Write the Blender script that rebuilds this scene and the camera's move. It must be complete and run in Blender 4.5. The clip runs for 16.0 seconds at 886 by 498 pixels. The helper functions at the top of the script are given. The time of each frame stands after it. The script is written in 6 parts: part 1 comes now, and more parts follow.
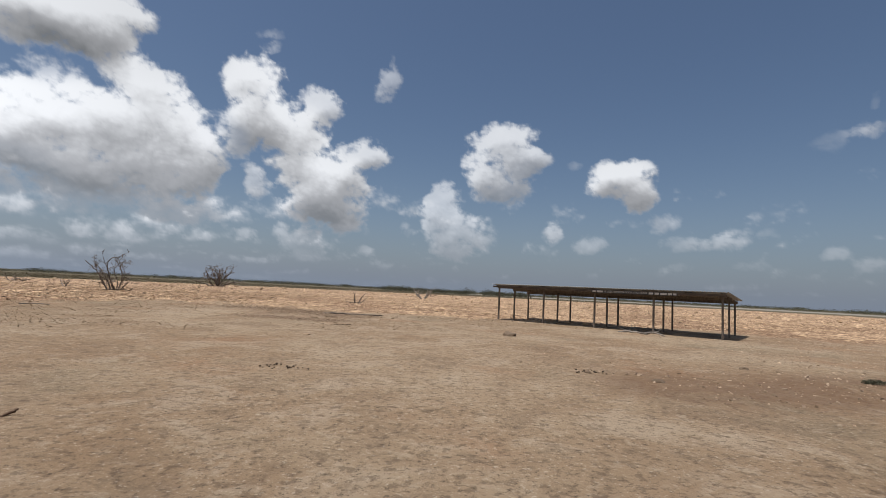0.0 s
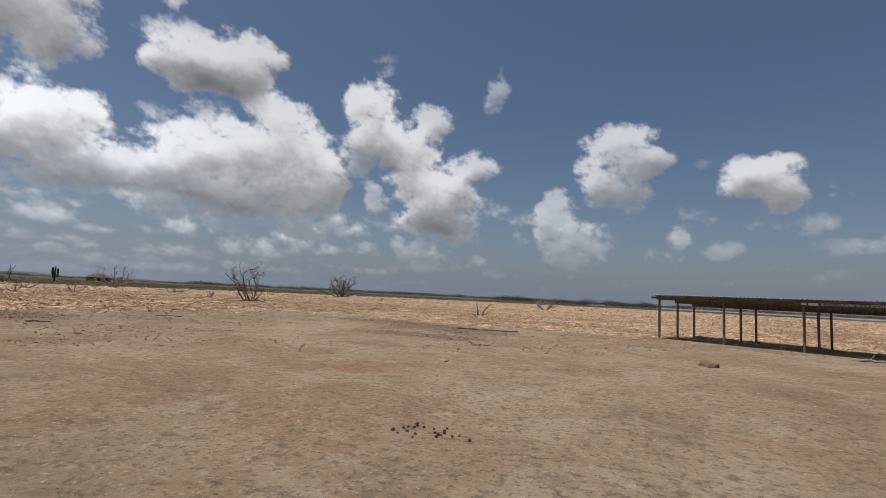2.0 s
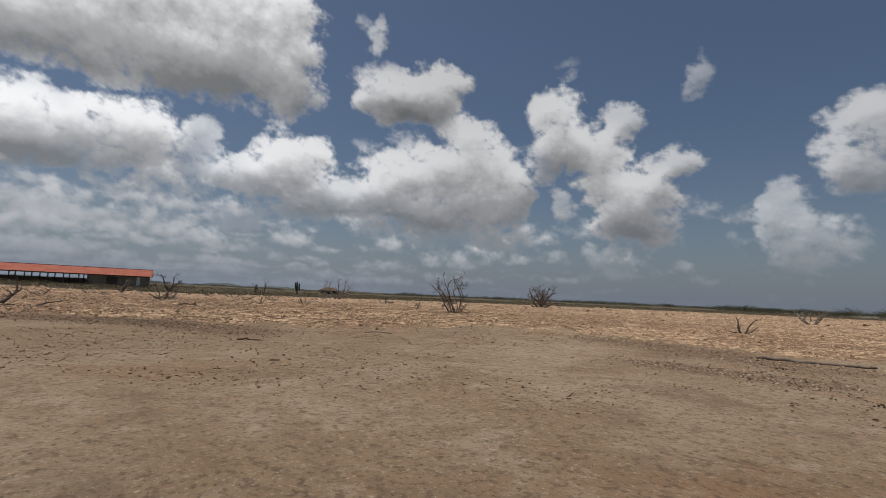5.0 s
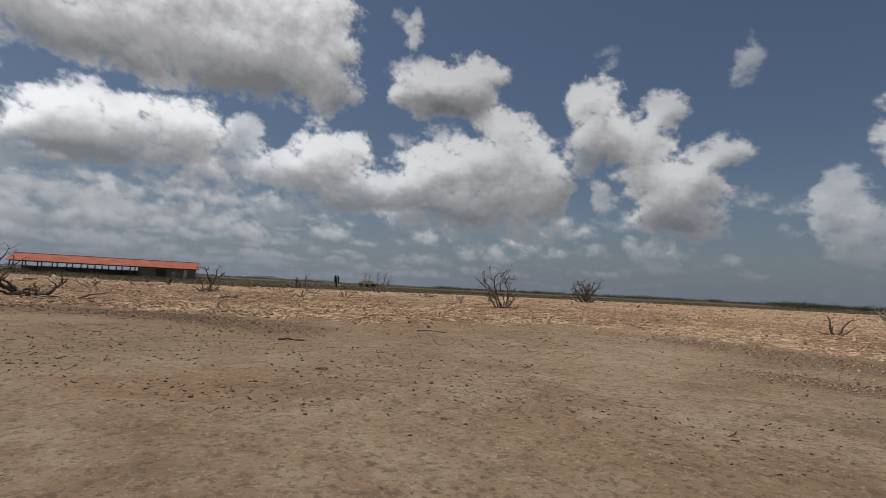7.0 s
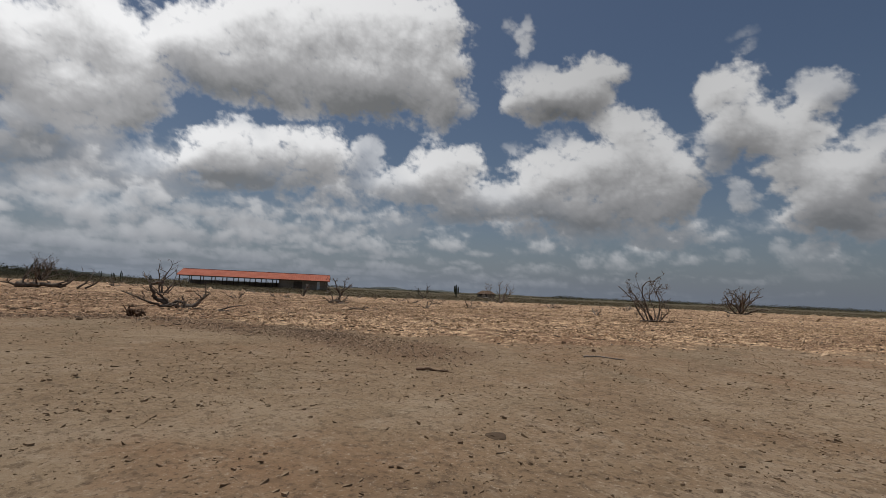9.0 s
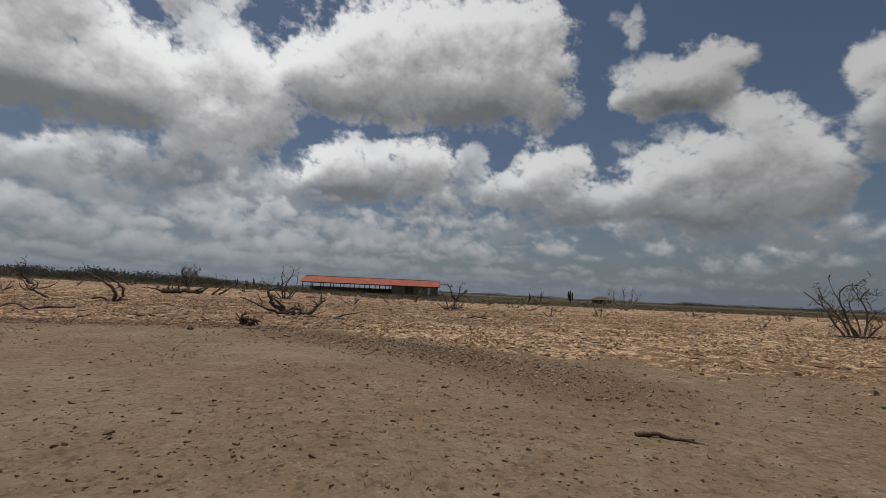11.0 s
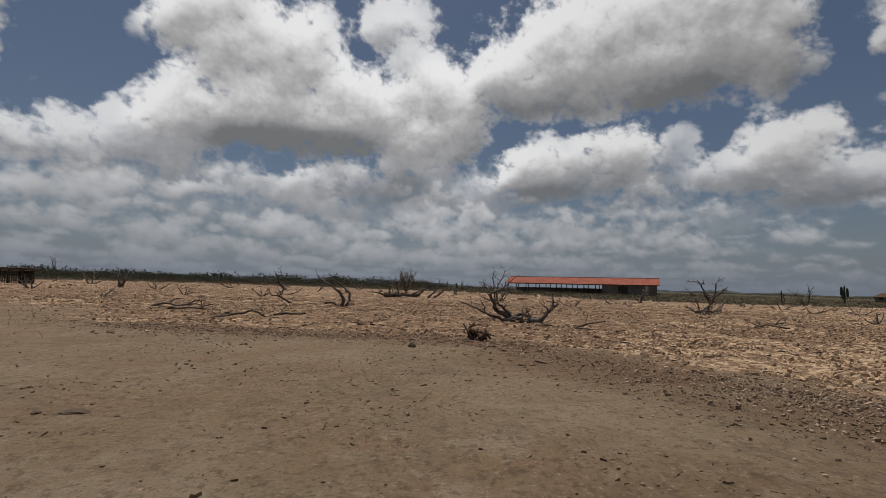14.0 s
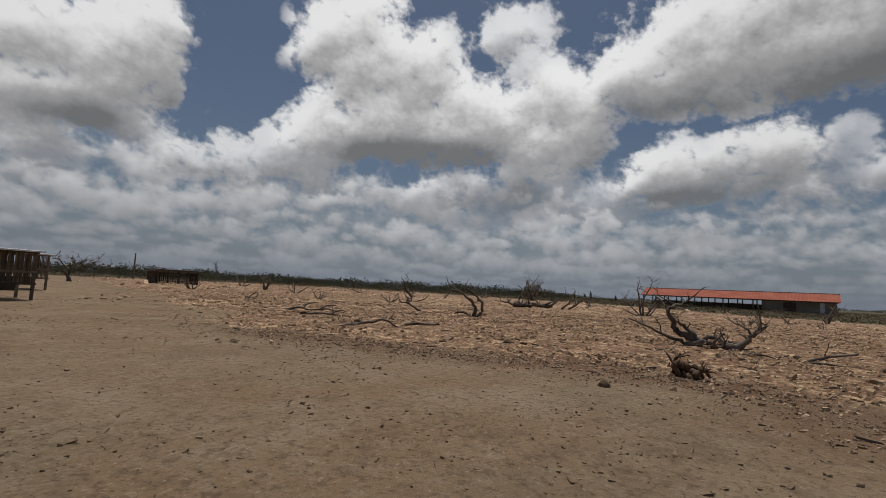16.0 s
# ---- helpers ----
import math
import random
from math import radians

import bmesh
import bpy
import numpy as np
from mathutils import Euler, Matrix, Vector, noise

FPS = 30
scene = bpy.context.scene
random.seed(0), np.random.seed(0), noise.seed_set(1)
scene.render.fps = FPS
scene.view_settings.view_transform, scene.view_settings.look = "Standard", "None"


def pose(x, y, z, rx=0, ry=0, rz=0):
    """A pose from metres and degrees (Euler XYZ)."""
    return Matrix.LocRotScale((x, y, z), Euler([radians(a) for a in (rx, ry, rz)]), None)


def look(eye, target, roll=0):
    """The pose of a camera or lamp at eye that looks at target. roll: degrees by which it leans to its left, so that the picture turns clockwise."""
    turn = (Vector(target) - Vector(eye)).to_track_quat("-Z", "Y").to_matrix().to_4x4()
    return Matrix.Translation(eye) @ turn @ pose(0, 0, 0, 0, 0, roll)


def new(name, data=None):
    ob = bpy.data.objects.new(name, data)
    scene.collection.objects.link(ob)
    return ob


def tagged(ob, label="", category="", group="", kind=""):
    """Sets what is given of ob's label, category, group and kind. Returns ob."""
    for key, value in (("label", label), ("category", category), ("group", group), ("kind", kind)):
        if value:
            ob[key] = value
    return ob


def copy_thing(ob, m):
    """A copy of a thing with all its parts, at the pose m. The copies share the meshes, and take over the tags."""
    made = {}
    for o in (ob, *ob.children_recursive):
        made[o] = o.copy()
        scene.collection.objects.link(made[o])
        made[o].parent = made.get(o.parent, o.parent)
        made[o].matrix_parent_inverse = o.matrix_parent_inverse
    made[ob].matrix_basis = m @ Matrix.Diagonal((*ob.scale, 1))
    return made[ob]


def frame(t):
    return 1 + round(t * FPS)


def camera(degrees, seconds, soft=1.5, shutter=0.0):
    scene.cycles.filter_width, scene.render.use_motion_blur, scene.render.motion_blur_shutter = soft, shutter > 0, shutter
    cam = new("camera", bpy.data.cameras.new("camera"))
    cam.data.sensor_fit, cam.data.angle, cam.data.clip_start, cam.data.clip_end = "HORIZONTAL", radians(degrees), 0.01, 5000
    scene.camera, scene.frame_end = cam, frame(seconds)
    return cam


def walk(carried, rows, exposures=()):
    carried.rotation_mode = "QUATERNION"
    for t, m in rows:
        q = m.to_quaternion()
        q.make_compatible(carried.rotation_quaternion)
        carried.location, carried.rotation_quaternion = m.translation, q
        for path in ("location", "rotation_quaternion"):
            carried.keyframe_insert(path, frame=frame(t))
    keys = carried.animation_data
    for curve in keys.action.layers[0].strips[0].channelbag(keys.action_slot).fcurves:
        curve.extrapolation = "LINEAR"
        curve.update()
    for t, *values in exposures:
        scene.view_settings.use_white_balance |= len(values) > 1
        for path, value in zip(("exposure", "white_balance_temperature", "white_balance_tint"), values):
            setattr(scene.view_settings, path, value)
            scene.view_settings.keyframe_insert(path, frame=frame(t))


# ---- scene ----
import functools

cam = camera(85.5, 16.0, soft=0.5)
# seconds, eye, target, roll of the camera behind the windscreen of a slowly turning car
PATH = [
    (0.0, (-0.000, 0.000, 1.482), (0.000, 9.962, 2.348), 2.92),
    (0.5, (-0.255, 0.898, 1.486), (-0.779, 10.848, 2.340), 2.77),
    (1.0, (-0.571, 1.738, 1.491), (-1.652, 11.640, 2.376), 2.97),
    (1.5, (-0.951, 2.550, 1.494), (-2.625, 12.366, 2.415), 3.05),
    (2.0, (-1.400, 3.368, 1.500), (-3.707, 13.051, 2.457), 2.88),
    (2.5, (-1.870, 4.145, 1.508), (-4.862, 13.637, 2.488), 2.87),
    (3.0, (-2.408, 4.889, 1.509), (-6.070, 14.138, 2.527), 2.81),
    (3.5, (-2.971, 5.582, 1.506), (-7.287, 14.542, 2.551), 2.68),
    (4.0, (-3.663, 6.336, 1.501), (-8.592, 14.975, 2.543), 2.40),
    (4.5, (-4.362, 6.960, 1.500), (-9.836, 15.267, 2.513), 2.51),
    (4.7, (-4.634, 7.196, 1.500), (-10.290, 15.382, 2.502), 2.50),
    (6.8, (-6.495, 8.396, 1.502), (-12.776, 16.134, 2.318), 2.81),
    (7.0, (-6.811, 8.612, 1.504), (-13.242, 16.228, 2.308), 2.82),
    (7.5, (-7.633, 9.100, 1.511), (-14.456, 16.364, 2.339), 2.78),
    (8.0, (-8.335, 9.462, 1.521), (-15.592, 16.289, 2.378), 2.47),
    (8.5, (-9.000, 9.792, 1.526), (-16.692, 16.118, 2.435), 2.40),
    (9.0, (-9.869, 10.120, 1.520), (-17.928, 15.972, 2.416), 2.55),
    (9.2, (-10.197, 10.254, 1.514), (-18.405, 15.891, 2.440), 2.59),
    (11.3, (-14.087, 11.148, 1.502), (-23.342, 14.828, 2.394), 1.79),
    (11.5, (-14.460, 11.198, 1.504), (-23.785, 14.700, 2.385), 1.14),
    (12.0, (-15.381, 11.197, 1.507), (-24.878, 14.199, 2.395), 0.67),
    (12.5, (-16.255, 11.182, 1.508), (-25.926, 13.566, 2.391), 1.03),
    (13.0, (-17.124, 11.028, 1.499), (-26.948, 12.688, 2.355), 1.18),
    (13.5, (-18.027, 10.843, 1.491), (-27.962, 11.611, 2.321), 1.33),
    (14.0, (-18.903, 10.614, 1.486), (-28.872, 10.591, 2.268), 1.43),
    (14.5, (-19.693, 10.358, 1.485), (-29.635, 9.625, 2.270), 1.79),
    (15.0, (-20.519, 10.040, 1.481), (-30.393, 8.671, 2.285), 2.23),
    (15.5, (-21.285, 9.656, 1.473), (-31.062, 7.722, 2.296), 2.45),
    (16.0, (-22.015, 9.215, 1.473), (-31.664, 6.739, 2.341), 2.86),
]
walk(cam, [(t, look(eye, target, roll)) for t, eye, target, roll in PATH], exposures=[
    (0.0, -0.05, 6200, 10), (1.5, -0.20, 6220, 10), (3.5, -0.43, 6300, 10), (8.0, -0.64, 6400, 10), (12.0, -0.86, 6440, 10), (16.0, -0.86, 6440, 10)])

# ---- sky and sun ----
SUN_AZ, SUN_EL = 112.0, 74.0  # degrees left of north, degrees up


def bearing(az, dist, at=(-14.0, 10.0)):
    """The place at a bearing (degrees left of north) and distance from the middle of the drive."""
    return at[0] - dist * math.sin(radians(az)), at[1] + dist * math.cos(radians(az))


world = bpy.data.worlds.new("sky")
scene.world = world
world.use_nodes = True
wn = world.node_tree
sky = wn.nodes.new("ShaderNodeTexSky")
sky.sky_type = "NISHITA"
sky.sun_disc = False
sky.sun_elevation, sky.sun_rotation = radians(SUN_EL), radians(-SUN_AZ)
sky.air_density, sky.dust_density, sky.ozone_density = 1.0, 1.2, 1.6
back = wn.nodes["Background"]
back.inputs["Strength"].default_value = 0.070
wn.links.new(sky.outputs["Color"], back.inputs["Color"])

sun = new("sun", bpy.data.lights.new("sun", "SUN"))
sun.data.energy, sun.data.angle, sun.data.color = 4.35, radians(0.6), (1.0, 0.96, 0.90)
sun.matrix_world = look((-60 * math.sin(radians(SUN_AZ)) * math.cos(radians(SUN_EL)),
                         60 * math.cos(radians(SUN_AZ)) * math.cos(radians(SUN_EL)), 60 * math.sin(radians(SUN_EL))), (0, 0, 0))


# ---- noise on arrays ----
def lattice(ix, iy, iz, seed):
    h = (ix * 374761393 + iy * 668265263 + iz * 2147483647 + seed * 1274126177) & 0x7FFFFFFF
    h = ((h ^ (h >> 13)) * 1274126177) & 0x7FFFFFFF
    h = ((h ^ (h >> 16)) * 668265263) & 0x7FFFFFFF
    return ((h ^ (h >> 15)) & 0xFFFF) / 65535.0


def vnoise(x, y, z=0.0, seed=0):
    """Smooth value noise, 0 to 1, on arrays."""
    x, y, z = np.broadcast_arrays(np.asarray(x, float), np.asarray(y, float), np.asarray(z, float))
    ix, iy, iz = (np.floor(v).astype(np.int64) for v in (x, y, z))
    fx, fy, fz = x - ix, y - iy, z - iz
    fx, fy, fz = (v * v * v * (v * (v * 6 - 15) + 10) for v in (fx, fy, fz))
    out = 0.0
    for dx in (0, 1):
        for dy in (0, 1):
            for dz in (0, 1):
                w = (fx if dx else 1 - fx) * (fy if dy else 1 - fy) * (fz if dz else 1 - fz)
                out = out + w * lattice(ix + dx, iy + dy, iz + dz, seed)
    return out


def fbm(x, y, z=0.0, octaves=4, gain=0.5, seed=0):
    total, amp, norm, s = 0.0, 1.0, 0.0, 1.0
    for k in range(octaves):
        total = total + amp * vnoise(x * s, y * s, z * s, seed + k * 17)
        norm, amp, s = norm + amp, amp * gain, s * 2.03
    return total / norm


def worley(x, y, seed=0):
    """Distance to the nearest random point, 0 to about 1, on arrays."""
    ix, iy = np.floor(x).astype(np.int64), np.floor(y).astype(np.int64)
    best = np.full(np.shape(x), 9.0)
    for dx in (-1, 0, 1):
        for dy in (-1, 0, 1):
            px = ix + dx + lattice(ix + dx, iy + dy, 0, seed)
            py = iy + dy + lattice(ix + dx, iy + dy, 7, seed)
            best = np.minimum(best, (px - x) ** 2 + (py - y) ** 2)
    return np.sqrt(best)


def ramp(v, a, b):
    u = np.clip((v - a) / (b - a), 0, 1)
    return u * u * (3 - 2 * u)


# ---- materials ----
def material(name, rough=0.9, metal=0.0):
    mat = bpy.data.materials.new(name)
    mat.use_nodes = True
    nt = mat.node_tree
    bsdf = nt.nodes["Principled BSDF"]
    bsdf.inputs["Roughness"].default_value = rough
    bsdf.inputs["Metallic"].default_value = metal
    bsdf.inputs["Specular IOR Level"].default_value = 0.25
    return mat, nt, bsdf


def noise_node(nt, scale, detail=4.0, rough=0.55, vector=None, distortion=0.0):
    n = nt.nodes.new("ShaderNodeTexNoise")
    n.inputs["Scale"].default_value, n.inputs["Detail"].default_value = scale, detail
    n.inputs["Roughness"].default_value, n.inputs["Distortion"].default_value = rough, distortion
    if vector is None:
        vector = position(nt)
    nt.links.new(vector, n.inputs["Vector"])
    return n.outputs["Fac"]


def noise_color(nt, scale, vector):
    n = nt.nodes.new("ShaderNodeTexNoise")
    n.inputs["Scale"].default_value, n.inputs["Detail"].default_value = scale, 2.0
    nt.links.new(vector, n.inputs["Vector"])
    return n.outputs["Color"]


def position(nt):
    return nt.nodes.new("ShaderNodeNewGeometry").outputs["Position"]


def stretch(nt, vector, scale):
    m = nt.nodes.new("ShaderNodeVectorMath")
    m.operation = "MULTIPLY"
    nt.links.new(vector, m.inputs[0])
    m.inputs[1].default_value = scale
    return m.outputs[0]


def spread(nt, value, a, b):
    m = nt.nodes.new("ShaderNodeMapRange")
    m.interpolation_type = "SMOOTHSTEP"
    nt.links.new(value, m.inputs["Value"])
    m.inputs["From Min"].default_value, m.inputs["From Max"].default_value = a, b
    return m.outputs["Result"]


def mix(nt, fac, a, b):
    """a and b: sockets or RGB."""
    m = nt.nodes.new("ShaderNodeMix")
    m.data_type = "RGBA"
    if isinstance(fac, (int, float)):
        m.inputs[0].default_value = fac
    else:
        nt.links.new(fac, m.inputs[0])
    for socket, v in ((m.inputs[6], a), (m.inputs[7], b)):
        if isinstance(v, tuple):
            socket.default_value = (*v, 1)
        else:
            nt.links.new(v, socket)
    return m.outputs[2]


def calc(nt, op, a, b=0.0, clamp=False):
    m = nt.nodes.new("ShaderNodeMath")
    m.operation, m.use_clamp = op, clamp
    for i, v in enumerate((a, b)):
        if isinstance(v, (int, float)):
            m.inputs[i].default_value = v
        else:
            nt.links.new(v, m.inputs[i])
    return m.outputs[0]


def attribute(nt, name):
    a = nt.nodes.new("ShaderNodeAttribute")
    a.attribute_name = name
    return a.outputs["Fac"]


def bump(nt, bsdf, height, strength=0.5, distance=0.02):
    b = nt.nodes.new("ShaderNodeBump")
    b.inputs["Strength"].default_value, b.inputs["Distance"].default_value = strength, distance
    nt.links.new(height, b.inputs["Height"])
    nt.links.new(b.outputs["Normal"], bsdf.inputs["Normal"])


def island(nt):
    return nt.nodes.new("ShaderNodeNewGeometry").outputs["Random Per Island"]


def each(nt):
    return nt.nodes.new("ShaderNodeObjectInfo").outputs["Random"]


def simple(name, dark, light, scale, rough=0.85, metal=0.0, relief=0.3, depth=0.01, grain=None, vary=None, deep=0.5, few=2.5):
    """Two-tone surface: broad stains, fine grain, a little relief. vary: 'island' or 'each'."""
    mat, nt, bsdf = material(name, rough, metal)
    p = position(nt)
    if grain:
        tc = nt.nodes.new("ShaderNodeTexCoord").outputs["Object"]
        p = stretch(nt, tc, grain)
    broad = spread(nt, noise_node(nt, scale, 3, vector=p), 0.3, 0.7)
    fine = noise_node(nt, scale * 9, 5, 0.65, vector=p)
    col = mix(nt, broad, dark, light)
    mean = tuple((a + b) / 2 for a, b in zip(dark, light))
    col = mix(nt, spread(nt, fine, 0.35, 0.75), col, mix(nt, 0.5, tuple(c * 0.62 for c in mean), light))
    if vary:
        r = island(nt) if vary == "island" else each(nt)
        col = mix(nt, calc(nt, "POWER", r, few), col, tuple(c * deep for c in dark))
    nt.links.new(col, bsdf.inputs["Base Color"])
    bump(nt, bsdf, fine, relief, depth)
    return mat


def ground_material():
    mat, nt, bsdf = material("bare_ground", 0.95)
    p = position(nt)
    rub, grass, salt, gravel = (attribute(nt, n) for n in ("rubble", "grass", "salt", "gravel"))
    big = noise_node(nt, 0.16, 4, 0.6, p, 0.6)
    fine = noise_node(nt, 7.0, 6, 0.7, p)
    # broken chips
    chips = nt.nodes.new("ShaderNodeTexVoronoi")
    chips.inputs["Scale"].default_value = 10.0
    warped = nt.nodes.new("ShaderNodeVectorMath")
    warped.operation = "MULTIPLY_ADD"
    nt.links.new(noise_color(nt, 3.0, p), warped.inputs[0])
    warped.inputs[1].default_value = (0.35, 0.35, 0.35)
    nt.links.new(p, warped.inputs[2])
    nt.links.new(warped.outputs[0], chips.inputs["Vector"])
    pick = nt.nodes.new("ShaderNodeSeparateColor")
    nt.links.new(chips.outputs["Color"], pick.inputs[0])
    chip, core = pick.outputs[0], spread(nt, chips.outputs["Distance"], 0.50, 0.30)
    # packed earth: grey-brown, with pale dusty, dark and reddish patches, speckled with grit
    broken = noise_node(nt, 0.55, 9, 0.72, p, 0.8)
    gaps = noise_node(nt, 1.9, 7, 0.68, p, 0.5)
    speck = noise_node(nt, 16.0, 6, 0.8, p)
    dust = noise_node(nt, 2.6, 8, 0.75, p, 0.3)
    times = lambda *v: functools.reduce(lambda a, b: calc(nt, "MULTIPLY", a, b), v)
    dirt = mix(nt, spread(nt, big, 0.33, 0.66), (0.260, 0.168, 0.095), (0.342, 0.248, 0.156))
    dirt = mix(nt, times(spread(nt, broken, 0.50, 0.62), 0.45), dirt, (0.423, 0.328, 0.229))
    dirt = mix(nt, times(spread(nt, broken, 0.48, 0.36), 0.50), dirt, (0.173, 0.111, 0.066))
    dirt = mix(nt, times(spread(nt, noise_node(nt, 0.30, 5, 0.6, p), 0.52, 0.70), 0.65), dirt, (0.275, 0.152, 0.079))
    dirt = mix(nt, times(spread(nt, noise_node(nt, 0.22, 5, 0.6, p, 0.5), 0.46, 0.30), 0.45), dirt, (0.214, 0.170, 0.108))
    dirt = mix(nt, times(spread(nt, dust, 0.53, 0.62), 0.40), dirt, (0.128, 0.087, 0.055))
    dirt = mix(nt, times(spread(nt, dust, 0.47, 0.37), 0.34), dirt, (0.454, 0.362, 0.255))
    dirt = mix(nt, times(spread(nt, fine, 0.53, 0.60), 0.55), dirt, (0.106, 0.069, 0.043))
    dirt = mix(nt, times(spread(nt, speck, 0.55, 0.63), 0.78), dirt, (0.082, 0.056, 0.036))
    dirt = mix(nt, times(spread(nt, speck, 0.44, 0.34), 0.70), dirt, (0.541, 0.441, 0.325))
    # the earth is mixed darker and olive-brown towards the far end of the drive
    west_tone = times(attribute(nt, "west_tone"), spread(nt, big, 0.25, 0.55))
    dirt = mix(nt, times(west_tone, 0.30), dirt, (0.165, 0.108, 0.054))
    # bleached coral rubble: pale crusted plates, with red-brown earth and painted hollow shade between
    bare = attribute(nt, "bare")
    plates = calc(nt, "SUBTRACT", noise_node(nt, 1.15, 8, 0.66, p, 0.9), times(bare, 0.10))
    shards = noise_node(nt, 4.2, 7, 0.70, p, 0.7)
    crust = mix(nt, spread(nt, plates, 0.42, 0.52), (0.215, 0.118, 0.062), (0.60, 0.405, 0.238))
    crust = mix(nt, times(spread(nt, shards, 0.49, 0.56), 0.80, calc(nt, "SUBTRACT", 1.0, times(bare, 0.55))), crust, (0.77, 0.535, 0.325))
    crust = mix(nt, times(spread(nt, chip, 0.55, 0.78), core, 0.8), crust, (0.81, 0.580, 0.370))
    # browns in gaps and hollows also carry the shade between chips, as colour
    crust = mix(nt, times(spread(nt, gaps, 0.50, 0.56), 0.76), crust, (0.185, 0.102, 0.054))
    crust = mix(nt, times(spread(nt, shards, 0.46, 0.40), 0.70), crust, (0.145, 0.084, 0.047))
    crust = mix(nt, times(spread(nt, chip, 0.30, 0.14), 0.6), crust, (0.17, 0.100, 0.058))
    crust = mix(nt, times(spread(nt, fine, 0.53, 0.60), 0.70), crust, (0.125, 0.074, 0.043))
    crust = mix(nt, times(spread(nt, speck, 0.56, 0.64), 0.65), crust, (0.088, 0.054, 0.033))
    edge = calc(nt, "ADD", rub, calc(nt, "MULTIPLY", calc(nt, "SUBTRACT", broken, 0.5), 2.4))
    edge = calc(nt, "ADD", edge, calc(nt, "MULTIPLY", calc(nt, "SUBTRACT", fine, 0.5), 0.7))
    col = mix(nt, spread(nt, edge, 0.36, 0.66), dirt, crust)
    col = mix(nt, calc(nt, "MULTIPLY", calc(nt, "MULTIPLY", gravel, 0.68), spread(nt, broken, 0.36, 0.54)), col, (0.150, 0.083, 0.045))
    turf = mix(nt, spread(nt, noise_node(nt, 0.06, 4, 0.6, p), 0.35, 0.65), (0.122, 0.094, 0.054), (0.092, 0.074, 0.042))
    gedge = calc(nt, "ADD", grass, calc(nt, "MULTIPLY", calc(nt, "SUBTRACT", big, 0.5), 1.2))
    col = mix(nt, spread(nt, gedge, 0.35, 0.6), col, turf)
    col = mix(nt, salt, col, (0.62, 0.58, 0.52))
    nt.links.new(col, bsdf.inputs["Base Color"])
    h = calc(nt, "ADD", times(fine, 0.55), calc(nt, "ADD", times(speck, 0.4), times(dust, 0.3)))
    bump(nt, bsdf, h, 1.0, 0.065)
    return mat


GROUND = ground_material()
RUBBLE = simple("bleached_coral_stone", (0.48, 0.318, 0.188), (0.84, 0.610, 0.395), 5.0, 0.95, vary="island", relief=0.5, deep=0.54, few=1.5)
PEBBLE = simple("brown_pebble", (0.23, 0.152, 0.088), (0.40, 0.290, 0.185), 6.0, 0.95, vary="island", relief=0.4, deep=0.7, few=1.3)
GRAVEL = simple("grey_gravel", (0.33, 0.225, 0.142), (0.68, 0.505, 0.350), 6.0, 0.95, vary="island", relief=0.4, deep=0.50, few=1.2)
STONE = simple("loose_limestone", (0.36, 0.245, 0.152), (0.60, 0.445, 0.30), 4.0, 0.95, vary="each", relief=0.6, deep=0.5, few=1.2)
DARK_STONE = simple("dark_stone", (0.115, 0.078, 0.050), (0.23, 0.165, 0.11), 5.0, 0.95, relief=0.6)
CLOD = simple("brown_clod", (0.165, 0.108, 0.066), (0.36, 0.26, 0.17), 5.0, 0.95, vary="island", relief=0.6, deep=0.5, few=1.3)
DUNG = simple("dried_dung", (0.045, 0.03, 0.02), (0.10, 0.07, 0.045), 9.0, 1.0, relief=0.6)
DEADWOOD = simple("weathered_dead_wood", (0.060, 0.046, 0.036), (0.235, 0.188, 0.150), 2.2, 0.9, relief=0.7, depth=0.012)
PALEWOOD = simple("bleached_dead_wood", (0.10, 0.08, 0.065), (0.36, 0.31, 0.26), 2.5, 0.9, relief=0.6, depth=0.012)
ROOTWOOD = simple("brown_root_wood", (0.065, 0.038, 0.024), (0.20, 0.125, 0.08), 5.0, 0.9, relief=0.8, depth=0.015)
TIMBER = simple("grey_brown_timber", (0.085, 0.068, 0.054), (0.215, 0.178, 0.142), 2.0, 0.85, grain=(9, 9, 1.2), relief=0.4)
SHEET = simple("weathered_zinc_sheet", (0.22, 0.222, 0.222), (0.40, 0.402, 0.40), 1.3, 0.55, 0.25, relief=0.15)
RED_ROOF = simple("red_roof_sheet", (0.33, 0.082, 0.044), (0.46, 0.140, 0.080), 0.5, 0.75, relief=0.2)
BLOCK = simple("unpainted_block_wall", (0.20, 0.165, 0.13), (0.33, 0.275, 0.22), 0.6, 0.95, relief=0.3)
DARKBOARD = simple("dark_slat_wood", (0.060, 0.046, 0.036), (0.15, 0.115, 0.088), 2.0, 0.9, vary="each", relief=0.4)
FEEDERWOOD = simple("brown_feeder_slats", (0.150, 0.115, 0.085), (0.28, 0.222, 0.17), 2.0, 0.9, vary="each", relief=0.4)
WHITE = simple("white_paint", (0.66, 0.66, 0.64), (0.82, 0.82, 0.80), 1.0, 0.6, relief=0.1)
SIGN = simple("dark_sign_board", (0.045, 0.040, 0.035), (0.09, 0.08, 0.07), 3.0, 0.6, relief=0.1)
LETTER = simple("sign_letter_paint", (0.48, 0.44, 0.38), (0.60, 0.56, 0.50), 5.0, 0.6, relief=0.1)
LEAF = simple("scrub_leaf", (0.080, 0.080, 0.050), (0.125, 0.118, 0.074), 0.12, 1.0, vary="island", relief=0.0, deep=0.75)
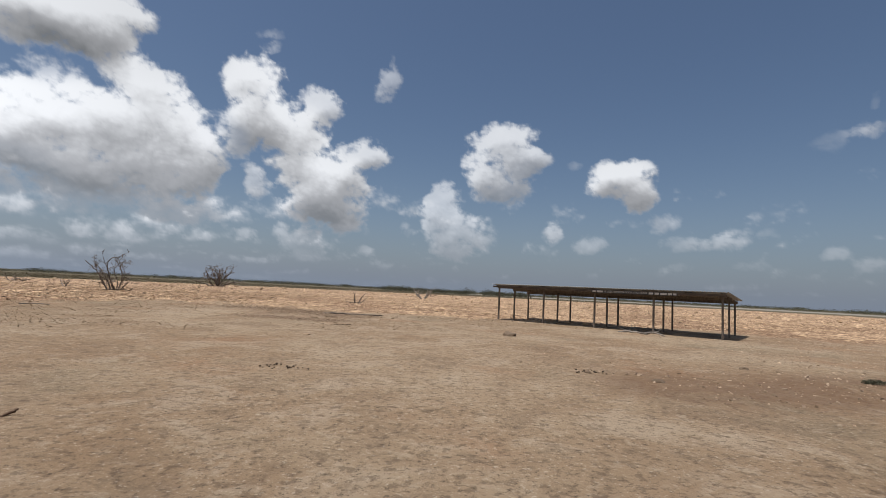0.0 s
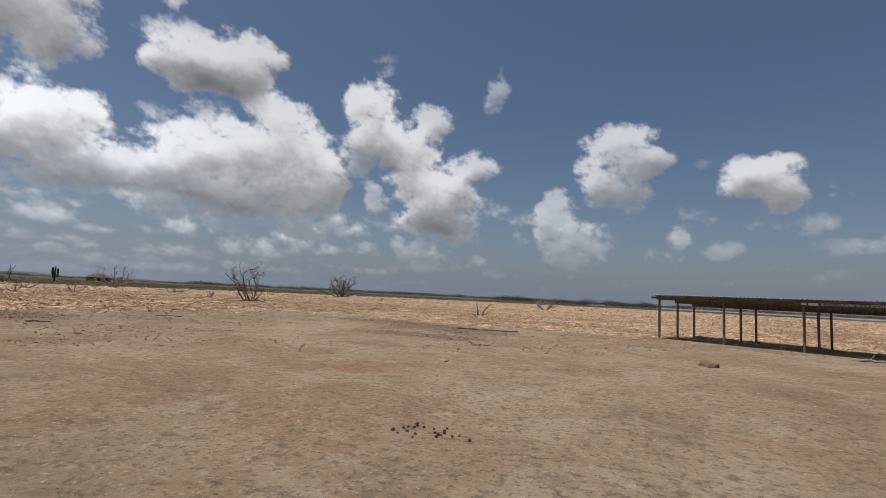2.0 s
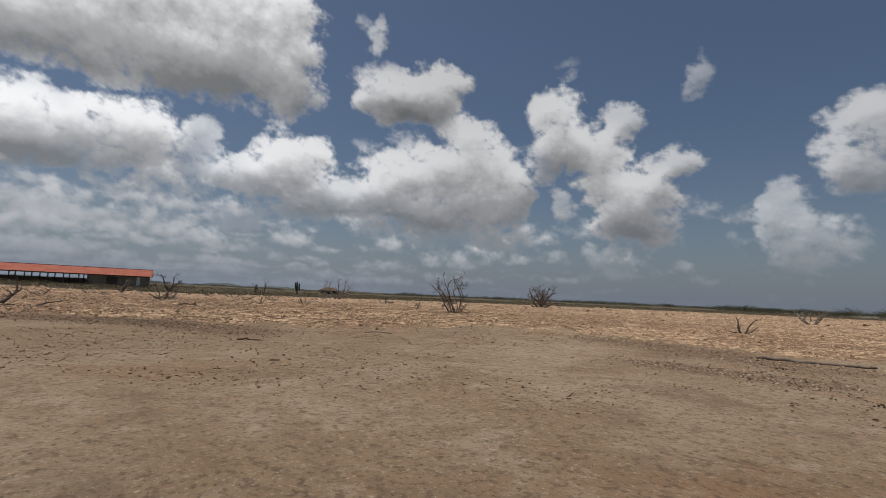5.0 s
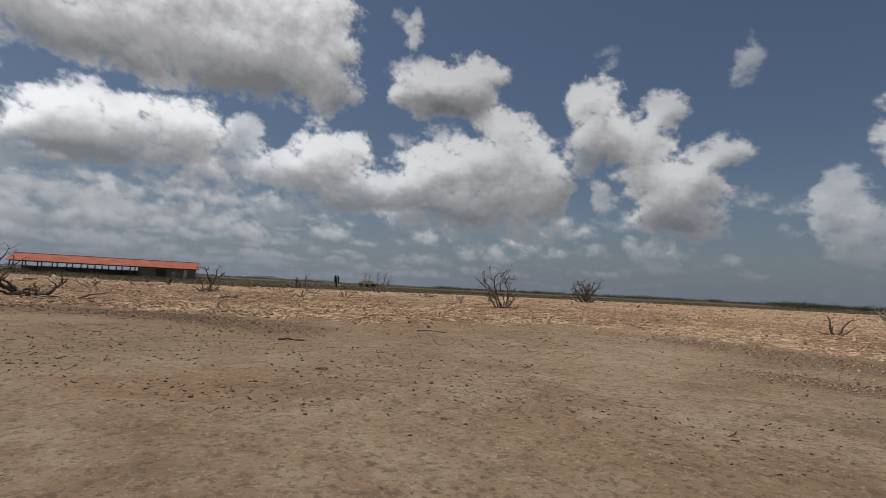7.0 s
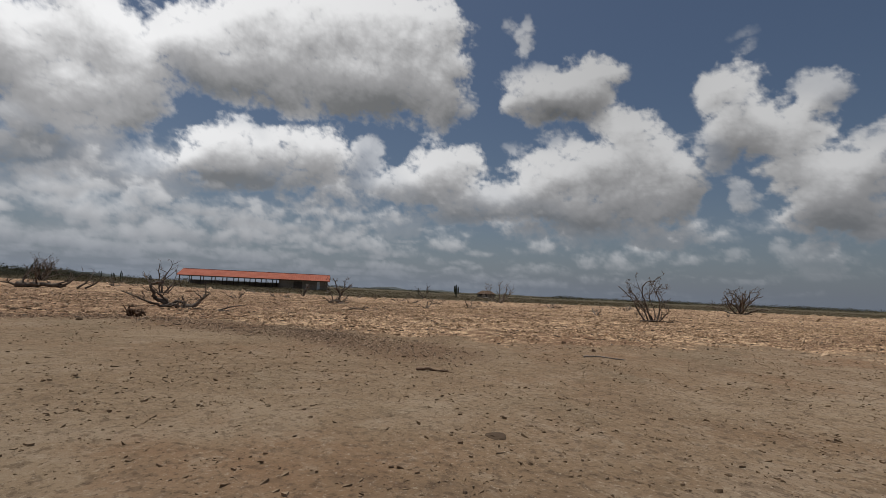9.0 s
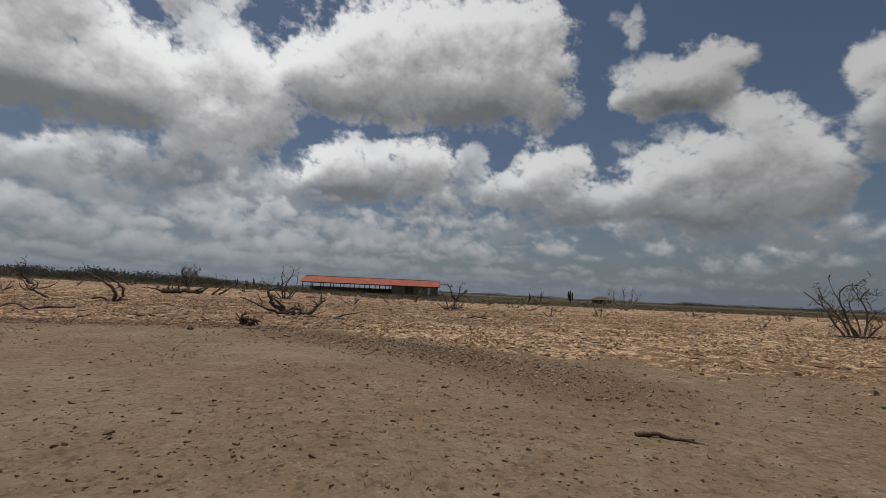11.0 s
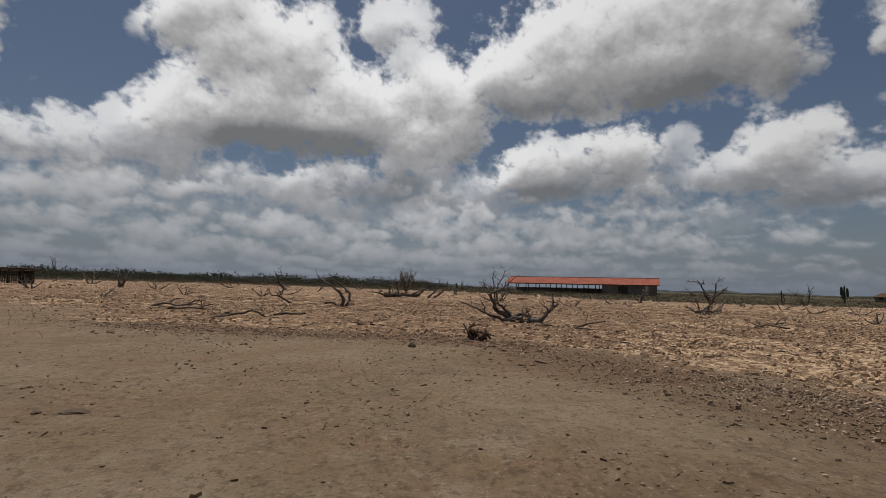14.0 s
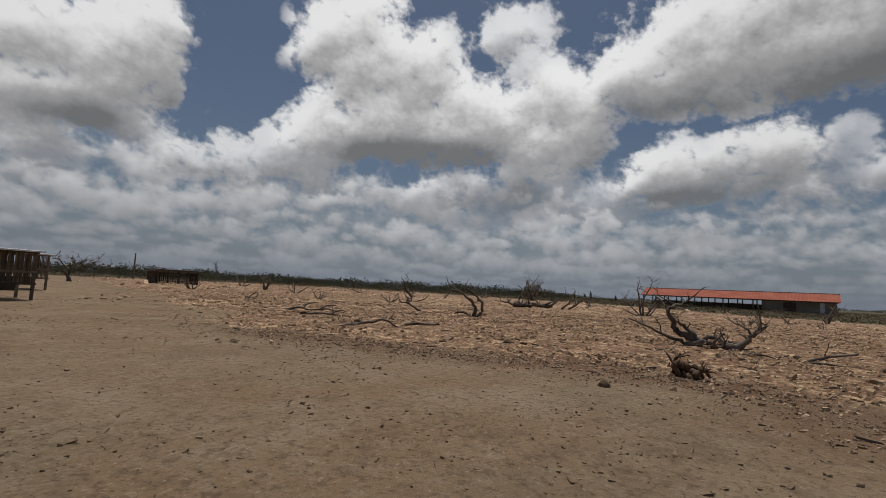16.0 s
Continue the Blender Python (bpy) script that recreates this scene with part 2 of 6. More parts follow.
DRY = simple("dry_grass_blade", (0.122, 0.098, 0.056), (0.180, 0.144, 0.084), 0.3, 1.0, vary="island", relief=0.0, deep=0.8)
CACTUS = simple("cactus_skin", (0.050, 0.056, 0.034), (0.095, 0.100, 0.064), 2.0, 0.8, relief=0.3)
HILL = simple("hazy_hill_scrub", (0.070, 0.082, 0.084), (0.098, 0.108, 0.106), 0.006, 1.0, relief=0.0)
SCRAP = simple("dark_dung_and_bark_bits", (0.095, 0.064, 0.040), (0.190, 0.130, 0.084), 8.0, 1.0, vary="island", relief=0.4, deep=0.55, few=1.2)
TROUGH = simple("black_plastic_trough", (0.025, 0.025, 0.026), (0.05, 0.05, 0.05), 3.0, 0.5, relief=0.1)


# ---- mesh helpers ----
def mesh_of(name, verts, faces, mat, smooth=False):
    me = bpy.data.meshes.new(name)
    verts, faces = np.asarray(verts, float), np.asarray(faces, np.int64)
    me.vertices.add(len(verts))
    me.vertices.foreach_set("co", verts.ravel())
    k = faces.shape[1]
    me.loops.add(faces.size)
    me.loops.foreach_set("vertex_index", faces.ravel().astype(np.int32))
    me.polygons.add(len(faces))
    me.polygons.foreach_set("loop_start", np.arange(0, faces.size, k, dtype=np.int32))
    me.polygons.foreach_set("loop_total", np.full(len(faces), k, dtype=np.int32))
    me.polygons.foreach_set("use_smooth", np.full(len(faces), smooth, dtype=bool))
    me.update(calc_edges=True)
    me.materials.append(mat)
    return me


def part(name, bm, mat, parent=None, label="", smooth=False):
    """Links a bmesh, or a ready mesh, as one mesh object under a thing or part."""
    if isinstance(bm, bpy.types.Mesh):
        me = bm
    else:
        me = bpy.data.meshes.new(name)
        bm.to_mesh(me)
        bm.free()
        me.materials.append(mat)
        if smooth:
            me.polygons.foreach_set("use_smooth", np.ones(len(me.polygons), dtype=bool))
    ob = new(name, me)
    if parent is not None:
        ob.parent = parent
    if label:
        tagged(ob, label)
    return ob


def thing(name, m, label, category, group="", kind=""):
    ob = new(name)
    ob.empty_display_size = 0.2
    ob.matrix_world = m
    return tagged(ob, label, category, group, kind)


def box(x0, y0, z0, x1, y1, z1, bevel=0.0, bm=None):
    bm = bm or bmesh.new()
    r = bmesh.ops.create_cube(bm, size=1.0, matrix=Matrix.Translation(((x0 + x1) / 2, (y0 + y1) / 2, (z0 + z1) / 2))
                              @ Matrix.Diagonal((x1 - x0, y1 - y0, z1 - z0, 1)))
    if bevel:
        edges = list({e for v in r["verts"] for e in v.link_edges})
        bmesh.ops.bevel(bm, geom=edges, offset=bevel, segments=1, affect="EDGES")
    return bm


# ---- the lie of the land ----
# edge between the packed earth of the drive and the coral rubble, walked with the earth on the left hand
EDGE = [(70, -4), (38, 10), (20, 22.3), (14, 26), (9, 27), (1, 26.5), (-5, 26.5), (-9, 28.5), (-13, 30.5), (-17, 28.5), (-19.3, 22.5),
        (-22, 18), (-26, 15.3), (-30, 12.8), (-32, 9), (-32.5, 5), (-33.2, 2), (-37, -3), (-44, -12), (-54, -26), (-75, -56), (-110, -105)]
HOME = [(-60, -140), (40, -120), (110, -60)]


def earth_depth(x, y):
    """Metres inside the packed earth (negative: out in the rubble)."""
    pts = EDGE + HOME
    x, y = np.asarray(x, float), np.asarray(y, float)
    best, inside = np.full(x.shape, 1e9), np.zeros(x.shape, bool)
    for (ax, ay), (bx, by) in zip(pts, pts[1:] + pts[:1]):
        ux, uy = bx - ax, by - ay
        s = np.clip(((x - ax) * ux + (y - ay) * uy) / (ux * ux + uy * uy), 0, 1)
        best = np.minimum(best, np.hypot(x - ax - s * ux, y - ay - s * uy))
        cross = (ay > y) != (by > y)
        inside ^= cross & (x < (bx - ax) * (y - ay) / ((by - ay) if by != ay else 1e-9) + ax)
    return np.where(inside, best, -best)


def rubble_share(x, y):
    d = earth_depth(x, y) + (fbm(np.asarray(x) * 0.33, np.asarray(y) * 0.33, 0.0, 3, seed=5) - 0.5) * 4.0
    return 1 - ramp(d, -4.2, 2.4)


def bare_share(x, y):
    """Red-brown earth showing through the rubble in patches, more of it to the south-west."""
    x, y = np.asarray(x, float), np.asarray(y, float)
    south = ramp(-(x + 25) * 0.5 - (y - 14) * 0.86, -6, 12)
    return ramp(fbm(x * 0.17, y * 0.17, 0.0, 4, 0.55, seed=91) + 0.16 * south - 0.06, 0.47, 0.62)


def grass_share(x, y):
    """Dry turf and low scrub that takes over from the rubble farther out."""
    dx, dy = np.asarray(x, float) + 14, np.asarray(y, float) - 10
    az, r = np.degrees(np.arctan2(-dx, dy)), np.hypot(dx, dy)
    start = np.interp(az, [-180, -90, -45, -10, 20, 40, 60, 75, 95, 115, 135, 150, 180], [90, 110, 190, 165, 125, 100, 84, 82, 100, 120, 110, 90, 90])
    return ramp(r, start - 6, start + 8)


def salt_share(x, y):
    dx, dy = np.asarray(x, float) + 14, np.asarray(y, float) - 10
    az, r = np.degrees(np.arctan2(-dx, dy)), np.hypot(dx, dy)
    return 0.3 * ramp(az, 4, -8) * ramp(r, 250, 270) * ramp(r, 420, 380)


GRAVEL_BEDS = [(4.5, 8.6, 9.5, 9.6, 1.6), (-29.5, 13.2, -24.5, 16.0, 1.6), (-24.5, 16.2, -20.0, 17.0, 1.6), (-10.5, 27.5, -5.0, 24.3, 1.7), (-7.9, 20.7, -4.6, 20.2, 0.9), (-27.0, 15.4, -24.3, 16.6, 0.8), (-33.0, 9.0, -31.5, 12.5, 1.2), (-34.5, 1.0, -33.0, 7.5, 1.2)]


def west_tone_share(x, y):
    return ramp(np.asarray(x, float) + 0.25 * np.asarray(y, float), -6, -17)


def gravel_share(x, y):
    x, y = np.asarray(x, float), np.asarray(y, float)
    out = np.zeros(x.shape)
    for ax, ay, bx, by, w in GRAVEL_BEDS:
        ux, uy = bx - ax, by - ay
        s = np.clip(((x - ax) * ux + (y - ay) * uy) / (ux * ux + uy * uy), 0, 1)
        out = np.maximum(out, ramp(np.hypot(x - ax - s * ux, y - ay - s * uy), w * 1.5, w * 0.5))
    return out


def height(x, y):
    x, y = np.asarray(x, float), np.asarray(y, float)
    rub = rubble_share(x, y)
    z = (fbm(x * 0.5, y * 0.5, 0.0, 3, seed=3) - 0.5) * 0.07
    z = z + rub * (fbm(x * 1.1, y * 1.1, 0.0, 4, 0.65, seed=9) - 0.45) * 0.20
    z = z + rub * (fbm(x * 2.6, y * 2.6, 0.0, 2, 0.6, seed=15) - 0.5) * 0.11
    far = (-(x + 36) * 0.75 - (y + 10) * 0.66)
    rise = 0.55 * ramp(far, 0, 40) + 1.1 * ramp(far, 35, 150)
    return z * (1 - ramp(np.hypot(x + 14, y - 10), 150, 400)) + rise


def floor_z(x, y):
    return float(height(np.array([x]), np.array([y]))[0])


def build_ground():
    radii = [0.0]
    while radii[-1] < 4600:
        radii.append(radii[-1] + max(0.22, radii[-1] * 0.0165))
    seg = 420
    r = np.array(radii[1:])
    a = np.linspace(0, 2 * np.pi, seg, endpoint=False)
    x = -14 + r[:, None] * np.cos(a)[None, :]
    y = 10 + r[:, None] * np.sin(a)[None, :]
    x, y = np.append(x.ravel(), -14.0), np.append(y.ravel(), 10.0)
    z = height(x, y)
    i = np.arange((len(r) - 1) * seg)
    j = (i // seg) * seg + (i + 1) % seg
    quads = np.stack([i, i + seg, j + seg, j], 1)
    me = mesh_of("ground", np.stack([x, y, z], 1), quads, GROUND, smooth=True)
    hub = bmesh.new()
    hub.from_mesh(me)
    hub.verts.ensure_lookup_table()
    for k in range(seg):
        f = hub.faces.new((hub.verts[len(x) - 1], hub.verts[k], hub.verts[(k + 1) % seg]))
        f.smooth = True
    hub.to_mesh(me)
    hub.free()
    for name, share in (("rubble", rubble_share), ("bare", bare_share), ("west_tone", west_tone_share), ("grass", grass_share), ("salt", salt_share), ("gravel", gravel_share)):
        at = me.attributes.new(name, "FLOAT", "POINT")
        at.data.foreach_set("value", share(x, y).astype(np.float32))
    return tagged(new("ground", me), "bare brown packed earth running into bleached coral rubble", "ground", kind="structure")


ground = build_ground()


# ---- clouds, far beyond the land ----
# each lump: bearing (degrees left of north), elevation, half width, half height, how dense
CLOUD_STACK = [(23.2, 22, 3.2, 2, 1), (24.5, 20.9, 1.7, 1.4, 0.6), (21.4, 18.9, 3.2, 2.5, 1), (23.7, 16.4, 2.7, 2.5, 0.8), (18.5, 16.8, 4, 2.6, 1),
               (15.1, 20.1, 2.5, 2.2, 0.85), (16.4, 13, 3.6, 2.7, 1), (14.4, 10.9, 4.6, 3.7, 1), (12.4, 8.7, 2.8, 2.3, 1),
               (9.8, 15.3, 2.9, 1.7, 0.9), (14.1, 12.3, 4.2, 2.8, 1), (11.8, 7.1, 1.9, 1.2, 0.6)]
CLOUD_SCRAPS_NORTH = [(22, 10.9, 1.3, 1.8, 0.7), (22.6, 5.3, 1.2, 0.7, 0.6), (21.8, 26.5, 1.1, 0.5, 0.4), (21.6, 25.3, 1, 0.5, 0.5),
                      (7.4, 23.2, 1.4, 1.7, 0.6), (7.1, 25.6, 0.5, 1, 0.4), (18.6, 5.8, 1.2, 1, 0.6), (16.2, 4.6, 2.2, 1.9, 0.5),
                      (17, 3.2, 2.7, 0.7, 0.5), (9, 4.4, 1, 0.6, 0.5), (4.4, 7.1, 1, 0.7, 0.5)]
CLOUD_PAIR = [(-6.8, 17.4, 3.4, 2.3, 0.9), (-4.5, 14, 2.4, 1.9, 0.9), (-8.8, 15.5, 2.9, 2.3, 0.85), (-7, 12.2, 3.4, 1.4, 0.8),
              (-10.5, 15.5, 1.7, 1.6, 0.5), (-5.7, 18.9, 0.7, 0.9, 0.5), (-1.8, 7.2, 3.4, 2.2, 0.7), (0.2, 9.5, 2, 2.9, 0.7),
              (-1, 4.8, 2.4, 1.2, 0.7), (-4.8, 6.4, 1.9, 1.4, 0.5), (-20.6, 13.1, 3, 2.2, 1), (-22.1, 11.7, 2.1, 1.8, 1), (-19.9, 14, 2.4, 1.6, 1),
              (-22.5, 14.4, 1.3, 1, 0.8), (-25, 8.6, 1.6, 1, 0.5), (-30, 6.4, 2.6, 0.9, 0.6), (-26.6, 6.2, 2, 0.9, 0.4)]
CLOUD_SCRAPS_EAST = [(-13.1, 7.6, 1, 1.3, 0.7), (-13.5, 10, 0.6, 0.7, 0.4), (-16.5, 6, 1.3, 0.9, 0.5), (-18.1, 6.3, 0.9, 0.6, 0.5),
                     (-15.4, 15, 0.7, 0.5, 0.4), (-42.8, 16.1, 1.2, 0.8, 0.7), (-40, 15.6, 1.5, 0.7, 0.25), (-43.2, 18.7, 0.4, 1, 0.3),
                     (-33.2, 3.9, 1.4, 0.6, 0.4), (-34.6, 7.1, 0.8, 0.6, 0.4), (-39.8, 5.1, 0.9, 0.7, 0.5), (-42, 4.2, 1.1, 0.7, 0.5),
                     (-26.6, 3.6, 1, 0.4, 0.4)]
CLOUD_HORSESHOE = [(41.9, 22.5, 5.1, 2.5, 1), (37.8, 24.4, 3.9, 2.3, 1), (44.8, 23.8, 2.7, 1.6, 0.6), (43.1, 25.3, 2.8, 1, 0.5),
                   (39.4, 21.1, 4.2, 1.3, 1), (36.2, 22.8, 2.9, 2.6, 1), (46.5, 22.2, 1.3, 1.2, 0.5), (45.4, 17, 1.5, 0.8, 0.5),
                   (32.5, 18.7, 3.4, 2.5, 1), (30.3, 16.5, 3, 2.3, 1), (34.5, 20.3, 2, 1.3, 0.8), (40.6, 17.9, 1.9, 1.3, 0.6),
                   (39.1, 16.7, 1.9, 1.1, 0.6), (45, 28.6, 1.3, 1.5, 0.8), (46.8, 30.2, 0.8, 0.7, 0.6), (44.8, 30.6, 0.5, 0.7, 0.5)]
CLOUD_BANK = [(40.3, 13.8, 6, 2.7, 1), (35.6, 14.2, 5.7, 3.3, 1), (30.7, 14.1, 4.9, 2.8, 1), (42.7, 14.9, 2.7, 1.8, 0.8),
              (45.1, 11.4, 3.9, 2.3, 0.9), (48.9, 10.5, 3.3, 1.8, 0.8), (40, 10.1, 6.9, 2.3, 0.9), (32.9, 10.7, 6.3, 2.4, 1),
              (27.6, 11.9, 2.9, 2.4, 1), (36.1, 7.6, 5.6, 1.4, 0.6), (28.8, 7, 4.4, 1.4, 0.7), (43, 7.5, 3.6, 1.2, 0.5), (37.9, 6, 3.3, 0.9, 0.4),
              (27.3, 14.8, 1.5, 1.4, 1)]
CLOUD_GREAT = [(70.4, 26.1, 14.6, 6.2, 1), (61.1, 28.9, 7.6, 5.6, 1), (57.4, 25.1, 5.2, 4.7, 1), (55.1, 21.6, 3.5, 3.1, 0.9),
               (64.9, 23.3, 8, 3.6, 1), (75.2, 23, 7.9, 3.4, 1), (79.9, 21.5, 6.2, 2.2, 0.9), (84, 23.8, 4.7, 3.6, 0.9), (54.8, 29.3, 2.5, 3.4, 1),
               (68, 29.8, 13.1, 3.2, 1), (77.5, 27.5, 5.9, 2.6, 0.7), (71.9, 20, 2.5, 1.1, 0.5), (91.2, 21.3, 5.3, 3.9, 1),
               (94.7, 21.6, 2.8, 2.8, 0.8), (92.1, 16.9, 6, 3, 1), (88, 17.9, 2.9, 2.1, 0.8), (95.6, 14.4, 3.5, 2.4, 0.9), (86, 17.6, 1.2, 0.8, 0.5)]
CLOUD_ROW = [(78.8, 16.2, 2.8, 1.8, 0.9), (79.8, 13.9, 4.5, 2.7, 1), (75.1, 14.3, 3.6, 2.4, 0.9), (70.2, 15.3, 4.1, 2.8, 1),
             (73.2, 12.7, 6.1, 1.9, 0.9), (77.3, 11.5, 5.2, 1.8, 0.8), (63.6, 15, 2.7, 2.6, 0.7), (64.2, 12.6, 4, 2, 0.7), (54, 14.6, 4.1, 2.6, 1),
             (57.4, 12.4, 4.1, 2.3, 0.9), (52.5, 11.3, 4.8, 2.3, 0.9), (51.3, 15.3, 2.1, 2, 1), (60.1, 12.3, 2.7, 1.6, 0.7),
             (69.2, 9.3, 3.2, 1.3, 0.7), (66.7, 10.5, 3.9, 1.3, 0.6), (92.1, 11.6, 2.6, 1.6, 0.7), (88.8, 10.1, 4.2, 1.9, 0.7),
             (84.3, 10.2, 2.5, 2.3, 0.6)]
CLOUD_LOW_WEST = [(78.6, 6.8, 2.2, 1.5, 0.6), (75.7, 6.4, 3.5, 1.6, 0.5), (86.5, 6.5, 2.9, 1.4, 0.6), (91, 5.3, 3.5, 1.1, 0.4),
                  (82.8, 4.5, 4.2, 1.2, 0.4), (59.8, 7.6, 4, 1.7, 0.5), (69, 6.3, 4.4, 1.3, 0.4), (93.5, 4.5, 3.2, 1.3, 0.4),
                  (75.9, 8.3, 0.9, 0.9, 0.5), (53.1, 9, 4.1, 1, 0.6)]
CLOUD_END = [(143.8, 20.7, 6.3, 4.8, 1), (138.5, 23.4, 4.3, 4, 1), (140.5, 18.7, 5, 3.6, 1), (146.2, 15.5, 4.2, 2.9, 1), (136.2, 25.1, 2, 2.5, 0.8),
             (148.2, 20.2, 3.6, 4, 1), (136.1, 19.3, 1.5, 2.7, 0.7), (142.4, 15.6, 5.2, 2, 1), (145.8, 11.6, 3.1, 2, 0.8),
             (147.4, 12.2, 1.8, 1.4, 0.7), (143.6, 10.5, 2.9, 1.5, 0.7), (146.7, 8.9, 2.6, 1.7, 0.7), (137.6, 14, 2.9, 1.4, 0.6),
             (136, 12.6, 2, 1.1, 0.6), (124, 24.6, 1.1, 1.2, 0.6), (124.5, 28.5, 0.9, 1.3, 0.35)]
CLOUD_TOWER = [(117.1, 28.6, 5.3, 3.8, 1), (119.6, 26.6, 3.9, 3.4, 1), (112.1, 25.8, 7.5, 4.7, 1), (115.3, 23.1, 6, 4.2, 1),
               (106.6, 27.4, 3.5, 2.9, 0.8), (108.4, 23.1, 6.2, 4.2, 1), (102.1, 21.6, 4.8, 3.7, 1), (98.5, 19.1, 4.1, 3.2, 1),
               (120.3, 19.4, 2.6, 2.4, 0.9), (117.6, 17.3, 6.5, 3.1, 1), (110.9, 18.6, 8.1, 3.8, 1), (103.9, 17.7, 7.6, 3.2, 1),
               (114.6, 31.7, 3.4, 1.6, 1), (125.7, 16.2, 2.4, 1.8, 0.9), (127.9, 14.3, 3.5, 1.7, 0.9), (132.3, 12.7, 3.7, 1.7, 0.9),
               (135.4, 11.3, 2.3, 1.3, 0.8), (122.5, 14.2, 5.6, 2.5, 0.9), (128.3, 11.5, 6.3, 1.7, 0.8)]
CLOUD_ARM = [(97.6, 29.3, 4.2, 2.8, 0.9), (93.5, 30.3, 2.7, 1.9, 0.8), (95.4, 26.4, 4.1, 2.9, 0.9), (90.5, 22.7, 4.6, 3, 1),
             (92, 25.7, 2.7, 1.7, 0.7), (89.2, 19.7, 3.9, 2.4, 0.9), (94.5, 22.2, 4.1, 2.4, 0.8), (91.6, 16, 3.9, 1.9, 0.8)]
CLOUD_LOW_SOUTH = [(103.6, 11.8, 4.1, 2, 0.8), (106.3, 11, 3.4, 1.7, 0.7), (90.2, 12.1, 3.2, 1.9, 0.7), (87, 10.8, 3.7, 1.9, 0.7),
                   (94.8, 11.4, 4, 2, 0.6), (117.1, 10.9, 7.8, 1.9, 0.6), (124.6, 9.5, 7.2, 1.6, 0.5), (137, 7.9, 2.9, 1.4, 0.5),
                   (128, 7.8, 4.6, 1.4, 0.5), (114.3, 7.8, 6.6, 1.7, 0.5), (119.5, 8.7, 3.2, 1.3, 0.5), (96.7, 8.1, 5.3, 1.7, 0.5),
                   (141.7, 8.2, 3.4, 1.3, 0.6), (145.3, 6.6, 3.1, 1, 0.5), (133.3, 6, 4.2, 1.2, 0.35), (104.7, 6.4, 5.4, 1.2, 0.35)]
# thick grey undersides: the same numbers, the last one how dark
CLOUD_BASES = [(106.6, 16, 10.2, 1.8, 1), (144.1, 15.1, 4.9, 1.6, 0.6), (102.9, 9.8, 8.1, 1.7, 0.5), (96.1, 11, 4.5, 2.2, 0.9),
               (70.1, 21.7, 12.1, 2.4, 0.5), (77.3, 11.5, 5.2, 1, 0.4), (36.2, 9.5, 7.5, 1.4, 0.25), (39.4, 21.1, 4.7, 1.1, 0.3),
               (14.2, 8.6, 3.7, 1.2, 0.4), (79, 10.4, 5.8, 1.3, 0.4), (47.5, 9, 10, 1.3, 0.2)]
CLOUDS = CLOUD_STACK + CLOUD_SCRAPS_NORTH + CLOUD_PAIR + CLOUD_SCRAPS_EAST + CLOUD_HORSESHOE + CLOUD_BANK + CLOUD_GREAT + CLOUD_ROW + CLOUD_LOW_WEST + CLOUD_END + CLOUD_TOWER + CLOUD_ARM + CLOUD_LOW_SOUTH


def blur(f, cells):
    """Box blur, three times over, by running sums."""
    for axis in (0, 1) * 3:
        pad = [(0, 0), (0, 0)]
        pad[axis] = (cells + 1, cells)
        c = np.cumsum(np.pad(f, pad, mode="edge"), axis=axis)
        n = f.shape[axis]
        lo, hi = np.take(c, np.arange(n), axis), np.take(c, np.arange(n) + 2 * cells + 1, axis)
        f = (hi - lo) / (2 * cells + 1)
    return f


def puff_rows(u, v, seed):
    """Loose round puffs, one to a cell: how deep inside the nearest, and how high on it."""
    iu, iv = np.floor(u).astype(np.int64), np.floor(v).astype(np.int64)
    best, rise = np.full(u.shape, -2.0), np.zeros(u.shape)
    for du in (-1, 0, 1):
        for dv in (-1, 0, 1):
            pick = [lattice(iu + du, iv + dv, k, seed) for k in range(4)]
            wide, high = 0.40 + 0.5 * pick[2], 0.30 + 0.40 * pick[3]
            x, y = (u - iu - du - pick[0]) / wide, (v - iv - dv - pick[1]) / high
            y = np.where(y < 0, y * 1.7, y)  # flat underneath
            m = 1 - x * x - y * y
            rise, best = np.where(m > best, y, rise), np.maximum(m, best)
    return best, np.clip(rise, -1, 1)


